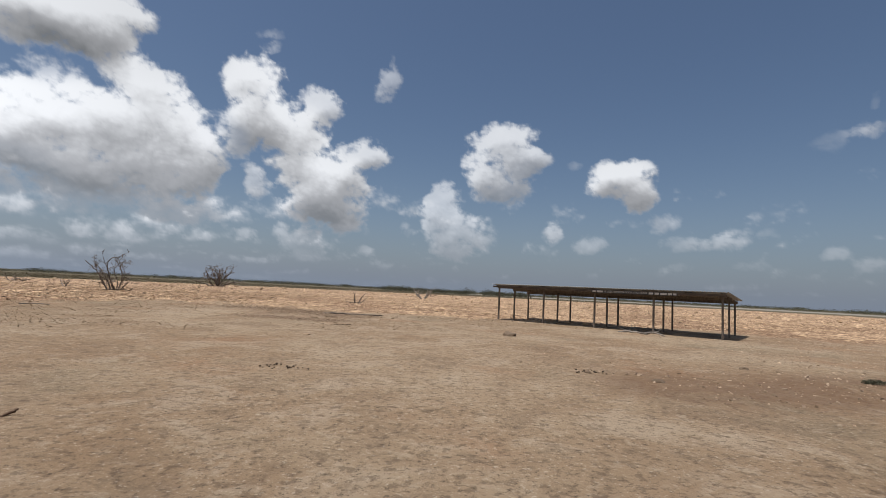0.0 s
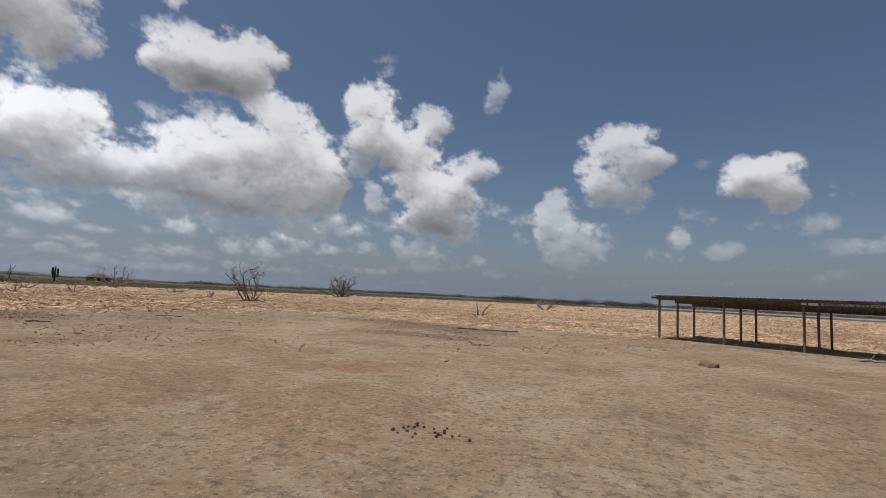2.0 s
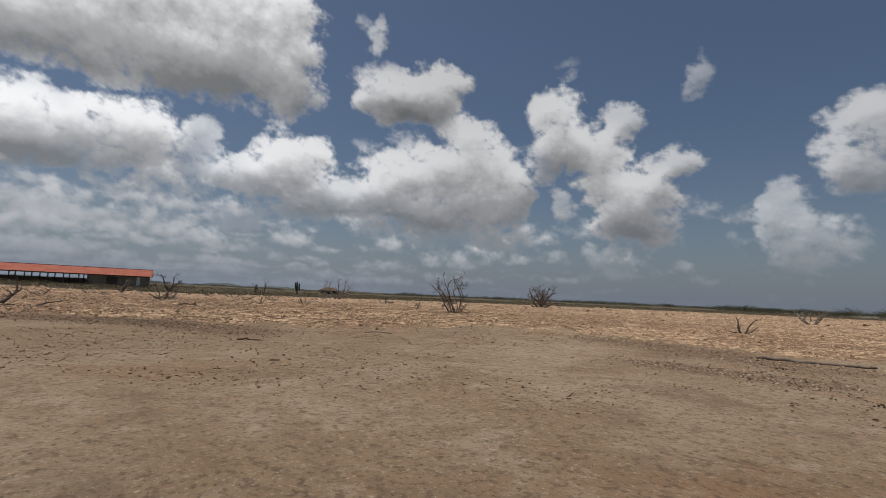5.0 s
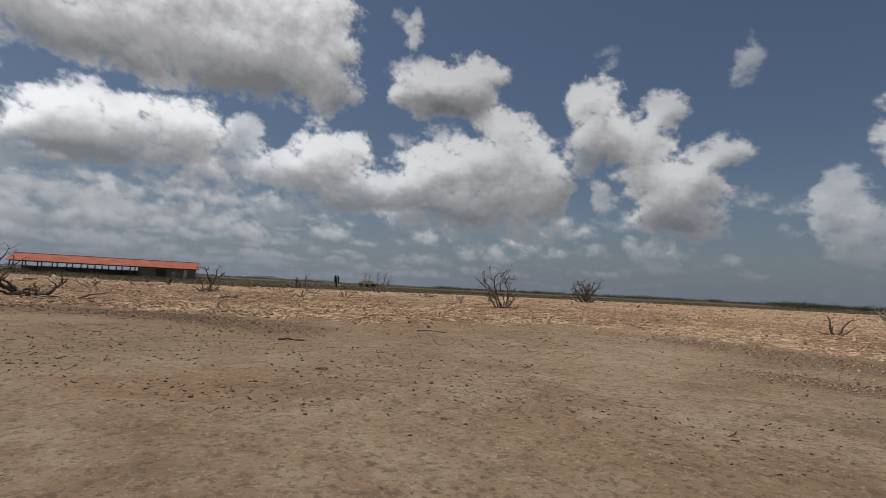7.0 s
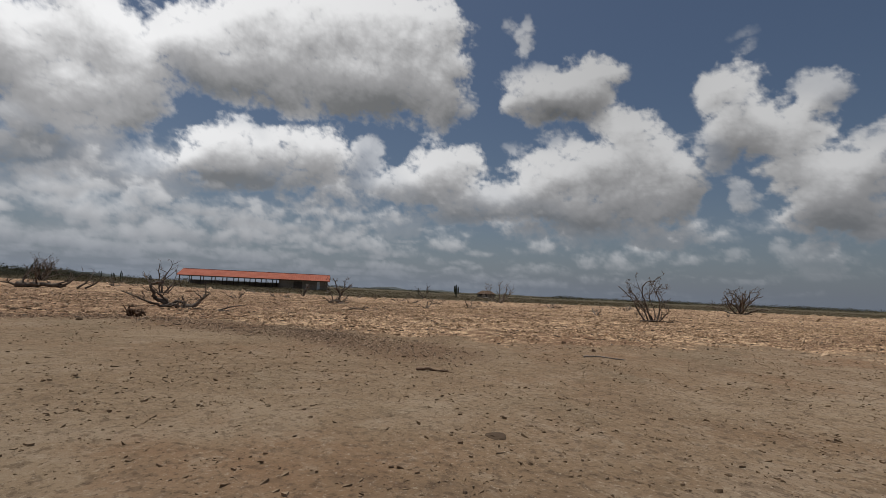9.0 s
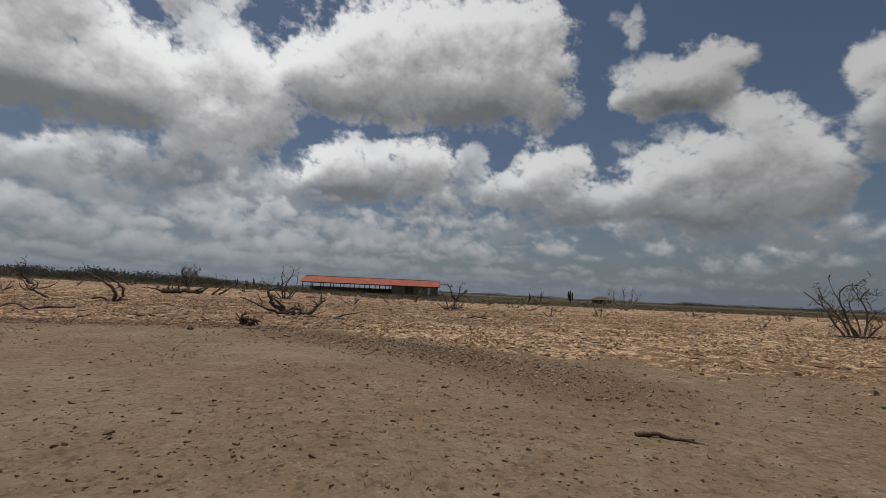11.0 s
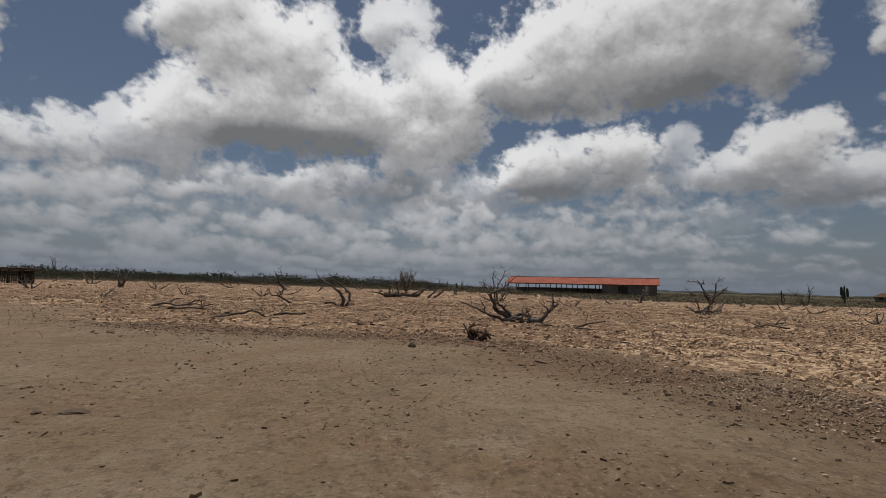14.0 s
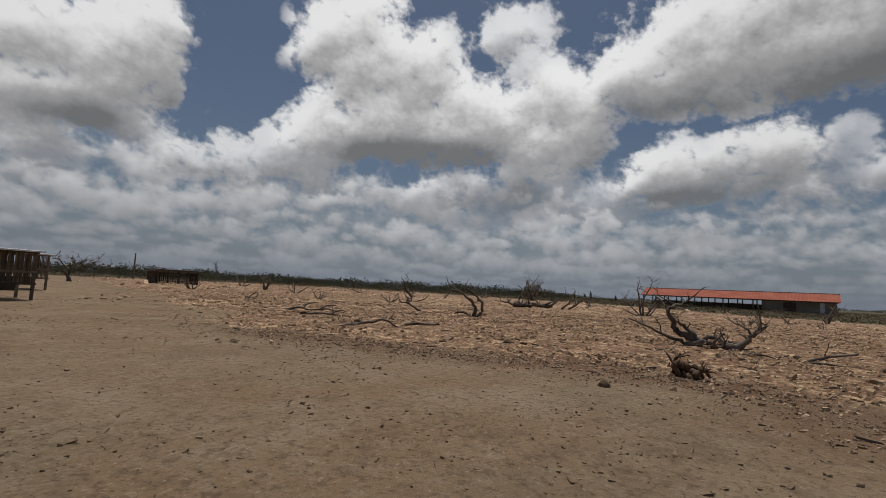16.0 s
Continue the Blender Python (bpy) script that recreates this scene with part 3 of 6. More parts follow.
def cloud_fields(az, el, step):
    """Density, the most cover, low overcast, brightness and haze over a grid of bearings and elevations."""
    A, E = np.meshgrid(az, el)
    wu = (fbm(A * 0.30, E * 0.36, 0.0, 5, 0.55, seed=21) - 0.5) * 5.0
    wv = (fbm(A * 0.30, E * 0.36, 3.7, 5, 0.55, seed=33) - 0.5) * 4.2
    fine = fbm(A * 0.9, E * 1.2, 1.3, 4, 0.6, seed=44)
    wisp = fbm(A * 0.45, E * 0.7, 5.1, 5, 0.62, seed=47)
    puff = np.zeros(A.shape)
    for k, (freq, amp) in enumerate(((0.36, 0.34), (0.75, 0.27), (1.6, 0.20), (3.2, 0.12))):
        puff += amp * (0.62 - worley(A * freq + wu * freq * 0.35, E * freq * 1.3 + wv * freq * 0.35, 4 + k) ** 1.2)
    body, cap = np.full(A.shape, -1.4), np.zeros(A.shape)
    for a, e, w, h, dense in CLOUDS:
        k = min(0.62, 0.20 + 0.14 * h)
        cols, rows = np.flatnonzero(np.abs(az - a) < 2.1 * w + 3), np.flatnonzero(np.abs(el - e) < 2.1 * h + 3)
        if not len(cols) or not len(rows):
            continue
        s = np.s_[rows[0]:rows[-1] + 1, cols[0]:cols[-1] + 1]
        q = ((A[s] + wu[s] * k - a) / (w * 1.08)) ** 2 + ((E[s] + wv[s] * k - e) / (h * 1.08)) ** 2
        m = np.maximum((1 - q) * min(1.0, 0.34 + 0.24 * h), -1.4)
        old = body[s]
        body[s] = np.maximum(old, m) + 0.08 * np.exp(-np.abs(old - m) * 5) * (np.minimum(old, m) > -1)
        cap[s] = np.maximum(cap[s], dense ** 1.6 * ramp(1 - q, -1.3, 0.1))
    dens = body + puff * 1.15 + (fine - 0.5) * 0.9 + (wisp - 0.5) * 1.1 - 0.17
    cap = np.clip(blur(cap, 2) * (1 + (wisp - 0.5) * 0.9 * (1 - cap)), 0, 1)
    cover = ramp(dens, -0.14, 0.66) * cap
    # broken overcast low over the land, closing to the west and south
    closing = np.interp(A, [-50, 0, 40, 60, 90, 158], [-0.78, -0.70, -0.32, 0.0, 0.20, 0.30])
    row = 5.2 * np.log(np.maximum(E, 0) + 2.2)
    big, bigrise = puff_rows(A * 0.15 + wu * 0.20, row * 0.44 + wv * 0.16, 71)
    small, smallrise = puff_rows(A * 0.33 + wu * 0.26, row * 0.90 + wv * 0.20, 83)
    deep = np.maximum(big, small * 0.8 - 0.15)
    tops = np.where(big > small * 0.8 - 0.15, bigrise, smallrise)
    sheet = deep * 0.75 - 0.32 + puff * 0.9 + (fine - 0.5) * 0.9 + (wisp - 0.5) * 0.8
    low = sheet + closing - ramp(E, 10, 19) * 1.3
    low = ramp(low, -0.25, 0.55) * (0.42 + 0.45 * ramp(low, 0.0, 1.1))
    # how much cloud lies between each place and the high sun
    bulk = np.clip(dens, 0, 1.1) * cover
    thick = np.maximum(bulk, low * 0.35)
    above, run, keep = np.zeros_like(thick), np.zeros(thick.shape[1]), math.exp(-step / 2.2)
    for row in range(len(el) - 1, -1, -1):
        run = run * keep + thick[row] * step
        above[row] = run
    above = blur(above, 3)
    dome = np.sqrt(np.clip(dens + 0.05, 0, 1.2)) * cap
    slope = np.zeros_like(dome)
    for cells, share in ((2, 0.24), (5, 0.90), (11, 1.25)):
        g = blur(dome, cells)
        up, left = np.gradient(g, axis=0), np.gradient(g, axis=1)
        slope += share * (-up * 1.0 - left * 0.35) / step * (cells * step) ** 0.5
    light = 0.36 + 0.41 * np.exp(-np.maximum(above - 0.6, 0) * 0.36) + np.clip(slope, -0.46, 0.42) * 1.0 + (fine - 0.5) * 0.10 + (puff - 0.1) * 0.30 + (wisp - 0.5) * 0.18
    thin = 1 - ramp(bulk, 0.0, 0.5)
    light = light * (1 - 0.30 * thin) + 0.62 * 0.30 * thin
    under = blur(0.56 + 0.20 * tops * ramp(deep, -0.6, 0.3) + 0.14 * ramp(deep, -0.4, 0.7) + puff * 0.30, 1)
    light = light + (under - light) * ramp(low - cover, -0.35, 0.35)
    for a, e, w, h, dark in CLOUD_BASES:
        m = 1 - ((A + wu * 0.7 - a) / w) ** 2 - ((E + wv * 0.4 - e) / h) ** 2
        light = light - 0.34 * dark * ramp(m + (wisp - 0.5) * 1.6, -1.1, 1.0)
    light = light * (1 - 0.20 * ramp(A, 35, 70) * ramp(E, 16, 5))
    haze = 0.93 * np.exp(-(np.maximum(E, 0) / 6.5) ** 1.25) + 0.02
    return A, E, dens, cap, low, np.clip(light, 0, 1), np.clip(haze, 0, 1)


def cloud_backdrop():
    step = 0.175
    az, el = np.arange(-52.0, 158.0, step), np.arange(-0.6, 36.5, step)
    A, E, dens, cap, low, light, haze = cloud_fields(az, el, step)
    sunward = np.interp(A, [-50, 10, 35, 60, 90, 158], [1.04, 1.06, 1.14, 1.48, 1.80, 1.58])  # brighter on the sun's side
    sunward = sunward * (1 + np.interp(A, [-50, 30, 55, 80], [0.16, 0.24, 0.12, 0.0]) * ramp(E, 17, 7))  # and in the low haze to the north
    sunward = sunward * (1 - 0.16 * ramp(E, 16, 24) * ramp(A, 58, 44) * ramp(A, 20, 34))
    R = 3600.0
    x = -14 - R * np.sin(np.radians(A)) * np.cos(np.radians(E))
    y = 10 + R * np.cos(np.radians(A)) * np.cos(np.radians(E))
    z = 1.5 + R * np.sin(np.radians(E))
    nu = len(az)
    i = (np.arange(len(el) - 1)[:, None] * nu + np.arange(nu - 1)[None, :]).ravel()
    mat = bpy.data.materials.new("cumulus_and_haze")
    mat.use_nodes = True
    mat.cycles.emission_sampling = "NONE"
    nt = mat.node_tree
    nt.nodes.clear()
    out = nt.nodes.new("ShaderNodeOutputMaterial")
    blend = nt.nodes.new("ShaderNodeMixShader")
    clear, glow = nt.nodes.new("ShaderNodeBsdfTransparent"), nt.nodes.new("ShaderNodeEmission")
    p = position(nt)
    curl = noise_node(nt, 0.017, 6, 0.60, p, 0.5)
    grain = noise_node(nt, 0.009, 4, 0.55, p, 0.3)
    # ragged edges finer than the grid
    edge = calc(nt, "ADD", attribute(nt, "dens"), calc(nt, "MULTIPLY", calc(nt, "SUBTRACT", curl, 0.5), 0.75))
    cover = calc(nt, "MULTIPLY", spread(nt, edge, -0.16, 0.66), attribute(nt, "cap"))
    hide = lambda a, b: calc(nt, "SUBTRACT", 1.0, calc(nt, "MULTIPLY", calc(nt, "SUBTRACT", 1.0, a), calc(nt, "SUBTRACT", 1.0, b)))
    alpha = hide(cover, attribute(nt, "low"))
    far = attribute(nt, "haze")
    veil = hide(alpha, far)
    lit = calc(nt, "ADD", attribute(nt, "sunlit"), calc(nt, "MULTIPLY", calc(nt, "SUBTRACT", grain, 0.5), 0.14))
    tone = mix(nt, spread(nt, lit, 0.05, 0.5), (0.165, 0.168, 0.170), (0.335, 0.332, 0.334))
    tone = mix(nt, spread(nt, lit, 0.42, 1.0), tone, (0.82, 0.815, 0.81))
    share = calc(nt, "DIVIDE", far, calc(nt, "MAXIMUM", veil, 0.001))
    share = calc(nt, "MULTIPLY", share, calc(nt, "SUBTRACT", 1.0, calc(nt, "MULTIPLY", alpha, attribute(nt, "clearing"))), True)
    tone = mix(nt, share, tone, (0.176, 0.203, 0.248))
    nt.links.new(tone, glow.inputs["Color"])
    nt.links.new(attribute(nt, "sunward"), glow.inputs["Strength"])
    nt.links.new(veil, blend.inputs[0])
    nt.links.new(clear.outputs[0], blend.inputs[1])
    nt.links.new(glow.outputs[0], blend.inputs[2])
    nt.links.new(blend.outputs[0], out.inputs["Surface"])
    me = mesh_of("sky_backdrop", np.stack([x.ravel(), y.ravel(), z.ravel()], 1), np.stack([i, i + 1, i + nu + 1, i + nu], 1), mat, smooth=True)
    for name, val in (("dens", dens), ("cap", cap), ("low", low), ("sunlit", light), ("haze", haze), ("clearing", 0.28 * ramp(E, 0.5, 7)), ("sunward", sunward)):
        at = me.attributes.new(name, "FLOAT", "POINT")
        at.data.foreach_set("value", val.ravel().astype(np.float32))
    return tagged(new("backdrop", me), "blue sky with heaped white and grey clouds", "sky", kind="structure")


cloud_backdrop()


# ---- dead wood ----
def smooth_line(pts, per=4):
    """A soft curve through points."""
    p = [Vector(q) for q in pts]
    p = [p[0] * 2 - p[1]] + p + [p[-1] * 2 - p[-2]]
    out = []
    for i in range(1, len(p) - 2):
        for k in range(per):
            t = k / per
            a, b, c, d = p[i - 1], p[i], p[i + 1], p[i + 2]
            out.append(0.5 * (2 * b + (c - a) * t + (2 * a - 5 * b + 4 * c - d) * t * t + (3 * b - a - 3 * c + d) * t ** 3))
    return out + [p[-2]]


def tube(store, line, r0, r1, sides, rnd):
    """Adds a tapering, knobbly limb along a line to store (verts, faces)."""
    verts, faces = store
    base, n = len(verts), len(line)
    for i, c in enumerate(line):
        d = (line[min(i + 1, n - 1)] - line[max(i - 1, 0)]).normalized()
        u = d.cross(Vector((0.31, 0.17, 0.93))).normalized()
        w = d.cross(u)
        s = i / (n - 1)
        r = (r0 + (r1 - r0) * s ** 0.8) * rnd.uniform(0.86, 1.16)
        for k in range(sides):
            a = 2 * math.pi * k / sides + 0.6 * s
            q = r * rnd.uniform(0.86, 1.14)
            verts.append(c + u * (math.cos(a) * q) + w * (math.sin(a) * q))
    for i in range(n - 1):
        for k in range(sides):
            a, b = base + i * sides + k, base + i * sides + (k + 1) % sides
            faces.append((a, b, b + sides, a + sides))
    tip = base + (n - 1) * sides
    for k in range(0, sides - 2, 2):
        faces.append((tip, tip + k + 1, tip + k + 2, tip + (k + 3) % sides if k + 3 < sides else tip))
    for k in range(0, sides - 2, 2):
        faces.append((base, base + k + 2, base + k + 1, base))


def wander(start, way, length, rnd, bend, lift, steps):
    line, p, d = [Vector(start)], Vector(start), Vector(way).normalized()
    for _ in range(steps):
        d = (d + Vector((rnd.gauss(0, bend), rnd.gauss(0, bend), rnd.gauss(0, bend) + lift))).normalized()
        p = p + d * (length / steps)
        line.append(p.copy())
    return line


def fork(store, line, r, rnd, level, bend, lift, many):
    """Grows side branches from a limb."""
    if level == 0:
        return
    span = sum((b - a).length for a, b in zip(line, line[1:]))
    for _ in range(many):
        i = rnd.randrange(max(1, len(line) // 4), len(line))
        d = (line[i] - line[i - 1]).normalized()
        side = Vector((rnd.gauss(0, 1), rnd.gauss(0, 1), rnd.gauss(0.25, 0.7))).normalized()
        way = (d * rnd.uniform(0.35, 0.9) + side * rnd.uniform(0.6, 1.0)).normalized()
        f = i / len(line)
        ln = span * rnd.uniform(0.28, 0.55) * (1.15 - 0.5 * f)
        rr = max(0.013, r * (1 - 0.65 * f) * rnd.uniform(0.45, 0.7))
        twig = wander(line[i], way, ln, rnd, bend, lift, 5)
        tube(store, twig, rr, max(0.007, rr * 0.3), 4 if level == 1 else 5, rnd)
        fork(store, twig, rr, rnd, level - 1, bend, lift, max(2, many - 1))


def limb_mesh(name, line, r0, r1, rnd, mat, level=2, bend=0.22, lift=0.05, many=4, sides=7):
    store = ([], [])
    tube(store, line, r0, r1, sides, rnd)
    fork(store, line, r0, rnd, level, bend, lift, many)
    me = bpy.data.meshes.new(name)
    me.from_pydata([tuple(v) for v in store[0]], [], [tuple(dict.fromkeys(f)) for f in store[1] if len(set(f)) > 2])
    me.polygons.foreach_set("use_smooth", np.ones(len(me.polygons), dtype=bool))
    me.materials.append(mat)
    return me


def dead_shrub(x, y, stems, seed, label, name="dead_shrub", category="dead shrub", mat=None, level=2, many=4, bend=0.22, lift=0.05, sink=0.05, group=""):
    """stems: (compass degrees left of north, degrees from upright, length, thickness at the foot)."""
    rnd = random.Random(seed)
    shrub = thing(name, pose(x, y, floor_z(x, y) - sink), label, category, group)
    for az, tilt, length, thick in stems:
        a, t = radians(az), radians(tilt)
        way = Vector((-math.sin(a) * math.sin(t), math.cos(a) * math.sin(t), math.cos(t)))
        foot = Vector((-math.sin(a), math.cos(a), 0)) * (0.12 * length * math.sin(t) * rnd.uniform(0.3, 1)) + Vector((rnd.gauss(0, 0.05), rnd.gauss(0, 0.05), 0))
        line = wander(foot, way, length, rnd, bend * 0.6, lift, 9)
        part("stem", limb_mesh("stem", line, thick, thick * 0.22, rnd, mat or DEADWOOD, level, bend, lift, many), None, shrub)
    return shrub


def shaped_wood(x, y, face, limbs, seed, label, name, category, mat=None, part_name="limb", level=1, many=3, sides=7, size=1.0, stout=1.0):
    """Wood with drawn limbs. face: compass degrees of the way one looks at it; each limb: thickness at both ends, then points (right, away, up)."""
    rnd = random.Random(seed)
    wood = thing(name, pose(x, y, floor_z(x, y) - 0.04, 0, 0, face), label, category)
    for r0, r1, *pts in limbs:
        r0, r1, pts = r0 * size * stout, r1 * size * stout, [Vector(p) * size for p in pts]
        line = [p + Vector((rnd.gauss(0, r0 * 0.25), rnd.gauss(0, r0 * 0.25), rnd.gauss(0, r0 * 0.2))) for p in smooth_line(pts, 4)]
        part(part_name, limb_mesh(part_name, line, r0, r1, rnd, mat or DEADWOOD, level, 0.3, 0.03, many, sides), None, wood)
    return wood


# the great twisted snag by the bend
shaped_wood(-40.0, 14.0, 82, [
    (0.10, 0.03, (-0.75, 0.1, 0.15), (-1.5, -0.2, 0.38), (-2.3, -0.3, 0.72), (-3.25, -0.4, 1.12)),
    (0.17, 0.05, (-0.45, 0.2, 0.1), (-0.8, 0.2, 0.45), (-1.3, 0.1, 0.68), (-1.42, 0.0, 1.05), (-1.62, 0.0, 1.5), (-1.35, 0.1, 1.72), (-0.9, 0.2, 1.78)),
    (0.11, 0.04, (-0.3, 0.0, 0.2), (-0.65, 0.1, 0.6), (-1.1, 0.1, 0.98), (-1.5, 0.2, 1.2)),
    (0.17, 0.05, (0.5, -0.1, 0.1), (1.1, 0.0, 0.28), (1.5, 0.1, 0.62), (1.72, 0.1, 0.95), (2.1, 0.2, 1.12)),
    (0.10, 0.03, (1.2, 0.3, 0.2), (1.55, 0.5, 0.7), (1.3, 0.5, 1.05)),
    (0.15, 0.06, (-0.9, 0.0, 0.08), (-0.2, -0.2, 0.3), (0.4, -0.1, 0.12), (1.0, -0.3, 0.1)),
    (0.12, 0.05, (-0.5, 0.4, 0.2), (0.1, 0.5, 0.45), (0.7, 0.4, 0.25), (1.3, 0.2, 0.1)),
    (0.09, 0.03, (0.0, -0.4, 0.1), (0.2, -0.5, 0.5), (0.5, -0.4, 0.7))],
    5, "great twisted grey-black dead tree lying on the rubble", "fallen_dead_tree", "dead tree", level=2, many=4, size=0.80)
# branch on the ground before it
shaped_wood(-37.2, 15.6, 80, [
    (0.05, 0.03, (-2.0, 0.6, 0.10), (-1.3, 0.4, 0.16), (-0.8, 0.2, 0.05)),
    (0.07, 0.035, (-0.2, 0.0, 0.06), (0.3, 0.1, 0.18), (0.9, 0.1, 0.36), (1.6, 0.2, 0.48)),
    (0.06, 0.02, (-0.1, -0.1, 0.05), (0.6, -0.3, 0.08), (1.2, -0.3, 0.06))],
    11, "dry crooked branch lying on coral rubble", "fallen_branch", "branch", level=1, many=1, size=0.72)
# uprooted root clump
shaped_wood(-32.4, 11.6, 84, [
    (0.07, 0.03, (0.17, 0.00, 0.06), (-0.20, -0.10, 0.11), (-0.36, -0.10, 0.41), (-0.56, 0.00, 0.69)),
    (0.14, 0.05, (-0.20, 0.20, 0.11), (0.00, 0.20, 0.34), (0.20, 0.10, 0.29), (0.40, 0.00, 0.11)),
    (0.13, 0.06, (-0.33, 0.10, 0.34), (-0.13, 0.00, 0.44), (0.07, -0.10, 0.25), (0.30, -0.15, 0.23)),
    (0.12, 0.05, (0.00, -0.20, 0.06), (0.23, -0.25, 0.25), (0.43, -0.10, 0.34)),
    (0.10, 0.04, (0.20, 0.20, 0.06), (0.33, 0.10, 0.34), (0.49, 0.00, 0.14)),
    (0.10, 0.03, (-0.33, 0.30, 0.11), (-0.30, 0.30, 0.57), (-0.17, 0.20, 0.71))],
    23, "brown uprooted root clump on the edge of the drive", "root_clump", "root", ROOTWOOD, "root", 2, 3, size=0.70)
# crooked branches farther down the edge
shaped_wood(-38.7, 2.4, 112, [
    (0.055, 0.03, (-1.0, 0.0, 0.05), (-0.55, 0.1, 0.14), (0.0, 0.0, 0.20), (0.35, 0.0, 0.30), (0.62, 0.05, 0.22), (0.95, 0.0, 0.04)),
    (0.04, 0.02, (-0.55, 0.0, 0.12), (-0.8, -0.2, 0.10), (-1.2, -0.3, 0.04))],
    31, "crooked dead branch arching over the rubble", "fallen_branch", "branch", level=1, many=2)
shaped_wood(-41.0, 3.6, 110, [(0.06, 0.04, (-0.7, 0.0, 0.06), (-0.2, 0.05, 0.11), (0.3, 0.0, 0.09), (0.75, 0.1, 0.12))],
            32, "straight thick dead branch lying on the rubble", "fallen_branch", "branch", level=1, many=1)
shaped_wood(-52.6, -0.4, 108, [
    (0.09, 0.03, (0.5, 0.0, 0.05), (0.1, 0.0, 0.25), (-0.4, 0.1, 0.55), (-0.9, 0.0, 0.62), (-1.1, 0.1, 0.95)),
    (0.06, 0.02, (-0.5, 0.1, 0.55), (-0.2, 0.1, 0.85), (-0.3, 0.1, 1.2))],
    33, "bent dead limb rising from the rubble", "dead_branches", "branches", level=2, many=3)
shaped_wood(-45.8, -4.2, 118, [
    (0.07, 0.03, (-1.3, 0.0, 0.06), (-0.6, 0.1, 0.24), (0.0, 0.0, 0.12), (0.8, 0.1, 0.20), (1.4, 0.0, 0.05)),
    (0.05, 0.02, (-0.4, 0.1, 0.20), (-0.1, 0.2, 0.45), (0.3, 0.2, 0.52)),
    (0.05, 0.02, (0.5, 0.0, 0.15), (0.9, -0.2, 0.40), (1.4, -0.2, 0.42))],
    34, "tangled low dead branches on the rubble", "dead_branches", "branches", level=2, many=3)
shaped_wood(-43.2, -1.8, 115, [
    (0.06, 0.025, (-1.0, 0.0, 0.05), (-0.4, 0.0, 0.16), (0.2, 0.1, 0.10), (0.9, 0.0, 0.06)),
    (0.045, 0.02, (0.1, 0.0, 0.10), (0.5, 0.2, 0.30), (0.9, 0.3, 0.28))],
    35, "thin dead branch with side twigs on the rubble", "fallen_branch", "branch", level=1, many=3)
shaped_wood(-39.8, 24.7, 72, [
    (0.06, 0.03, (-0.5, 0.0, 0.05), (-0.1, 0.0, 0.18), (0.3, 0.1, 0.14), (0.8, 0.0, 0.04))],
    36, "short bent dead branch on pale rubble", "fallen_branch", "branch", level=1, many=2)
# curved antler-like snag
shaped_wood(-50.4, 4.0, 100, [
    (0.16, 0.04, (0.1, 0.0, 0.05), (0.1, 0.1, 0.7), (-0.4, 0.1, 1.25), (-1.1, 0.0, 1.75), (-1.7, 0.0, 2.1)),
    (0.14, 0.05, (0.3, 0.0, 0.05), (0.55, 0.0, 0.6), (0.45, 0.1, 1.1), (-0.1, 0.1, 1.6), (-0.6, 0.2, 2.0)),
    (0.10, 0.04, (-0.2, 0.1, 0.05), (-0.7, 0.3, 0.3), (-1.3, 0.3, 0.2))],
    37, "two long curved dead limbs rising like antlers", "dead_snag", "dead tree", level=1, many=3, size=0.9)
# fallen trunk with raised branches
shaped_wood(-70.5, 5.6, 90, [
    (0.30, 0.14, (-1.2, 0.0, 0.25), (0.0, 0.1, 0.35), (1.4, 0.0, 0.3), (2.6, 0.2, 0.28)),
    (0.14, 0.04, (-0.9, 0.0, 0.3), (-0.7, 0.1, 1.0), (-0.3, 0.0, 1.6), (-0.1, 0.1, 2.3)),
    (0.12, 0.03, (-1.1, 0.0, 0.2), (-2.0, 0.2, 0.5), (-2.9, 0.0, 0.6)),
    (0.13, 0.03, (2.2, 0.0, 0.2), (3.0, 0.1, 0.9), (3.7, 0.0, 1.6)),
    (0.12, 0.03, (3.4, 0.4, 0.1), (4.2, 0.3, 0.9), (4.6, 0.3, 1.8)),
    (0.12, 0.03, (4.0, 0.4, 0.1), (4.8, 0.3, 0.6), (5.6, 0.3, 1.4))],
    41, "fallen dead trunk with bare upright branches", "fallen_dead_tree", "dead tree", level=2, many=4)
# leaning trunk
shaped_wood(-80.0, -10.0, 108, [
    (0.34, 0.12, (0.9, 0.0, 0.05), (0.1, 0.1, 1.0), (-0.5, 0.0, 2.0), (-0.8, 0.1, 2.9)),
    (0.14, 0.04, (0.0, 0.0, 1.2), (-1.6, 0.1, 1.9), (-3.2, 0.0, 2.5)),
    (0.12, 0.04, (-0.6, 0.0, 2.4), (0.0, 0.1, 3.2), (-0.4, 0.0, 4.0)),
    (0.12, 0.03, (-0.3, 0.0, 1.6), (-2.2, 0.3, 1.2), (-3.6, 0.2, 0.5))],
    43, "leaning dead trunk with broken bare limbs", "dead_snag", "dead tree", level=2, many=4, size=0.68)

# bleached tangle at the foot of the bare tree
dead_shrub(-51.4, 28.6, [(i * 58 + 10, 62 + 8 * (i % 3), 1.5, 0.05) for i in range(6)], 165, "low tangle of bleached grey branches", "dead_branches", "branches", PALEWOOD, 2, 4)
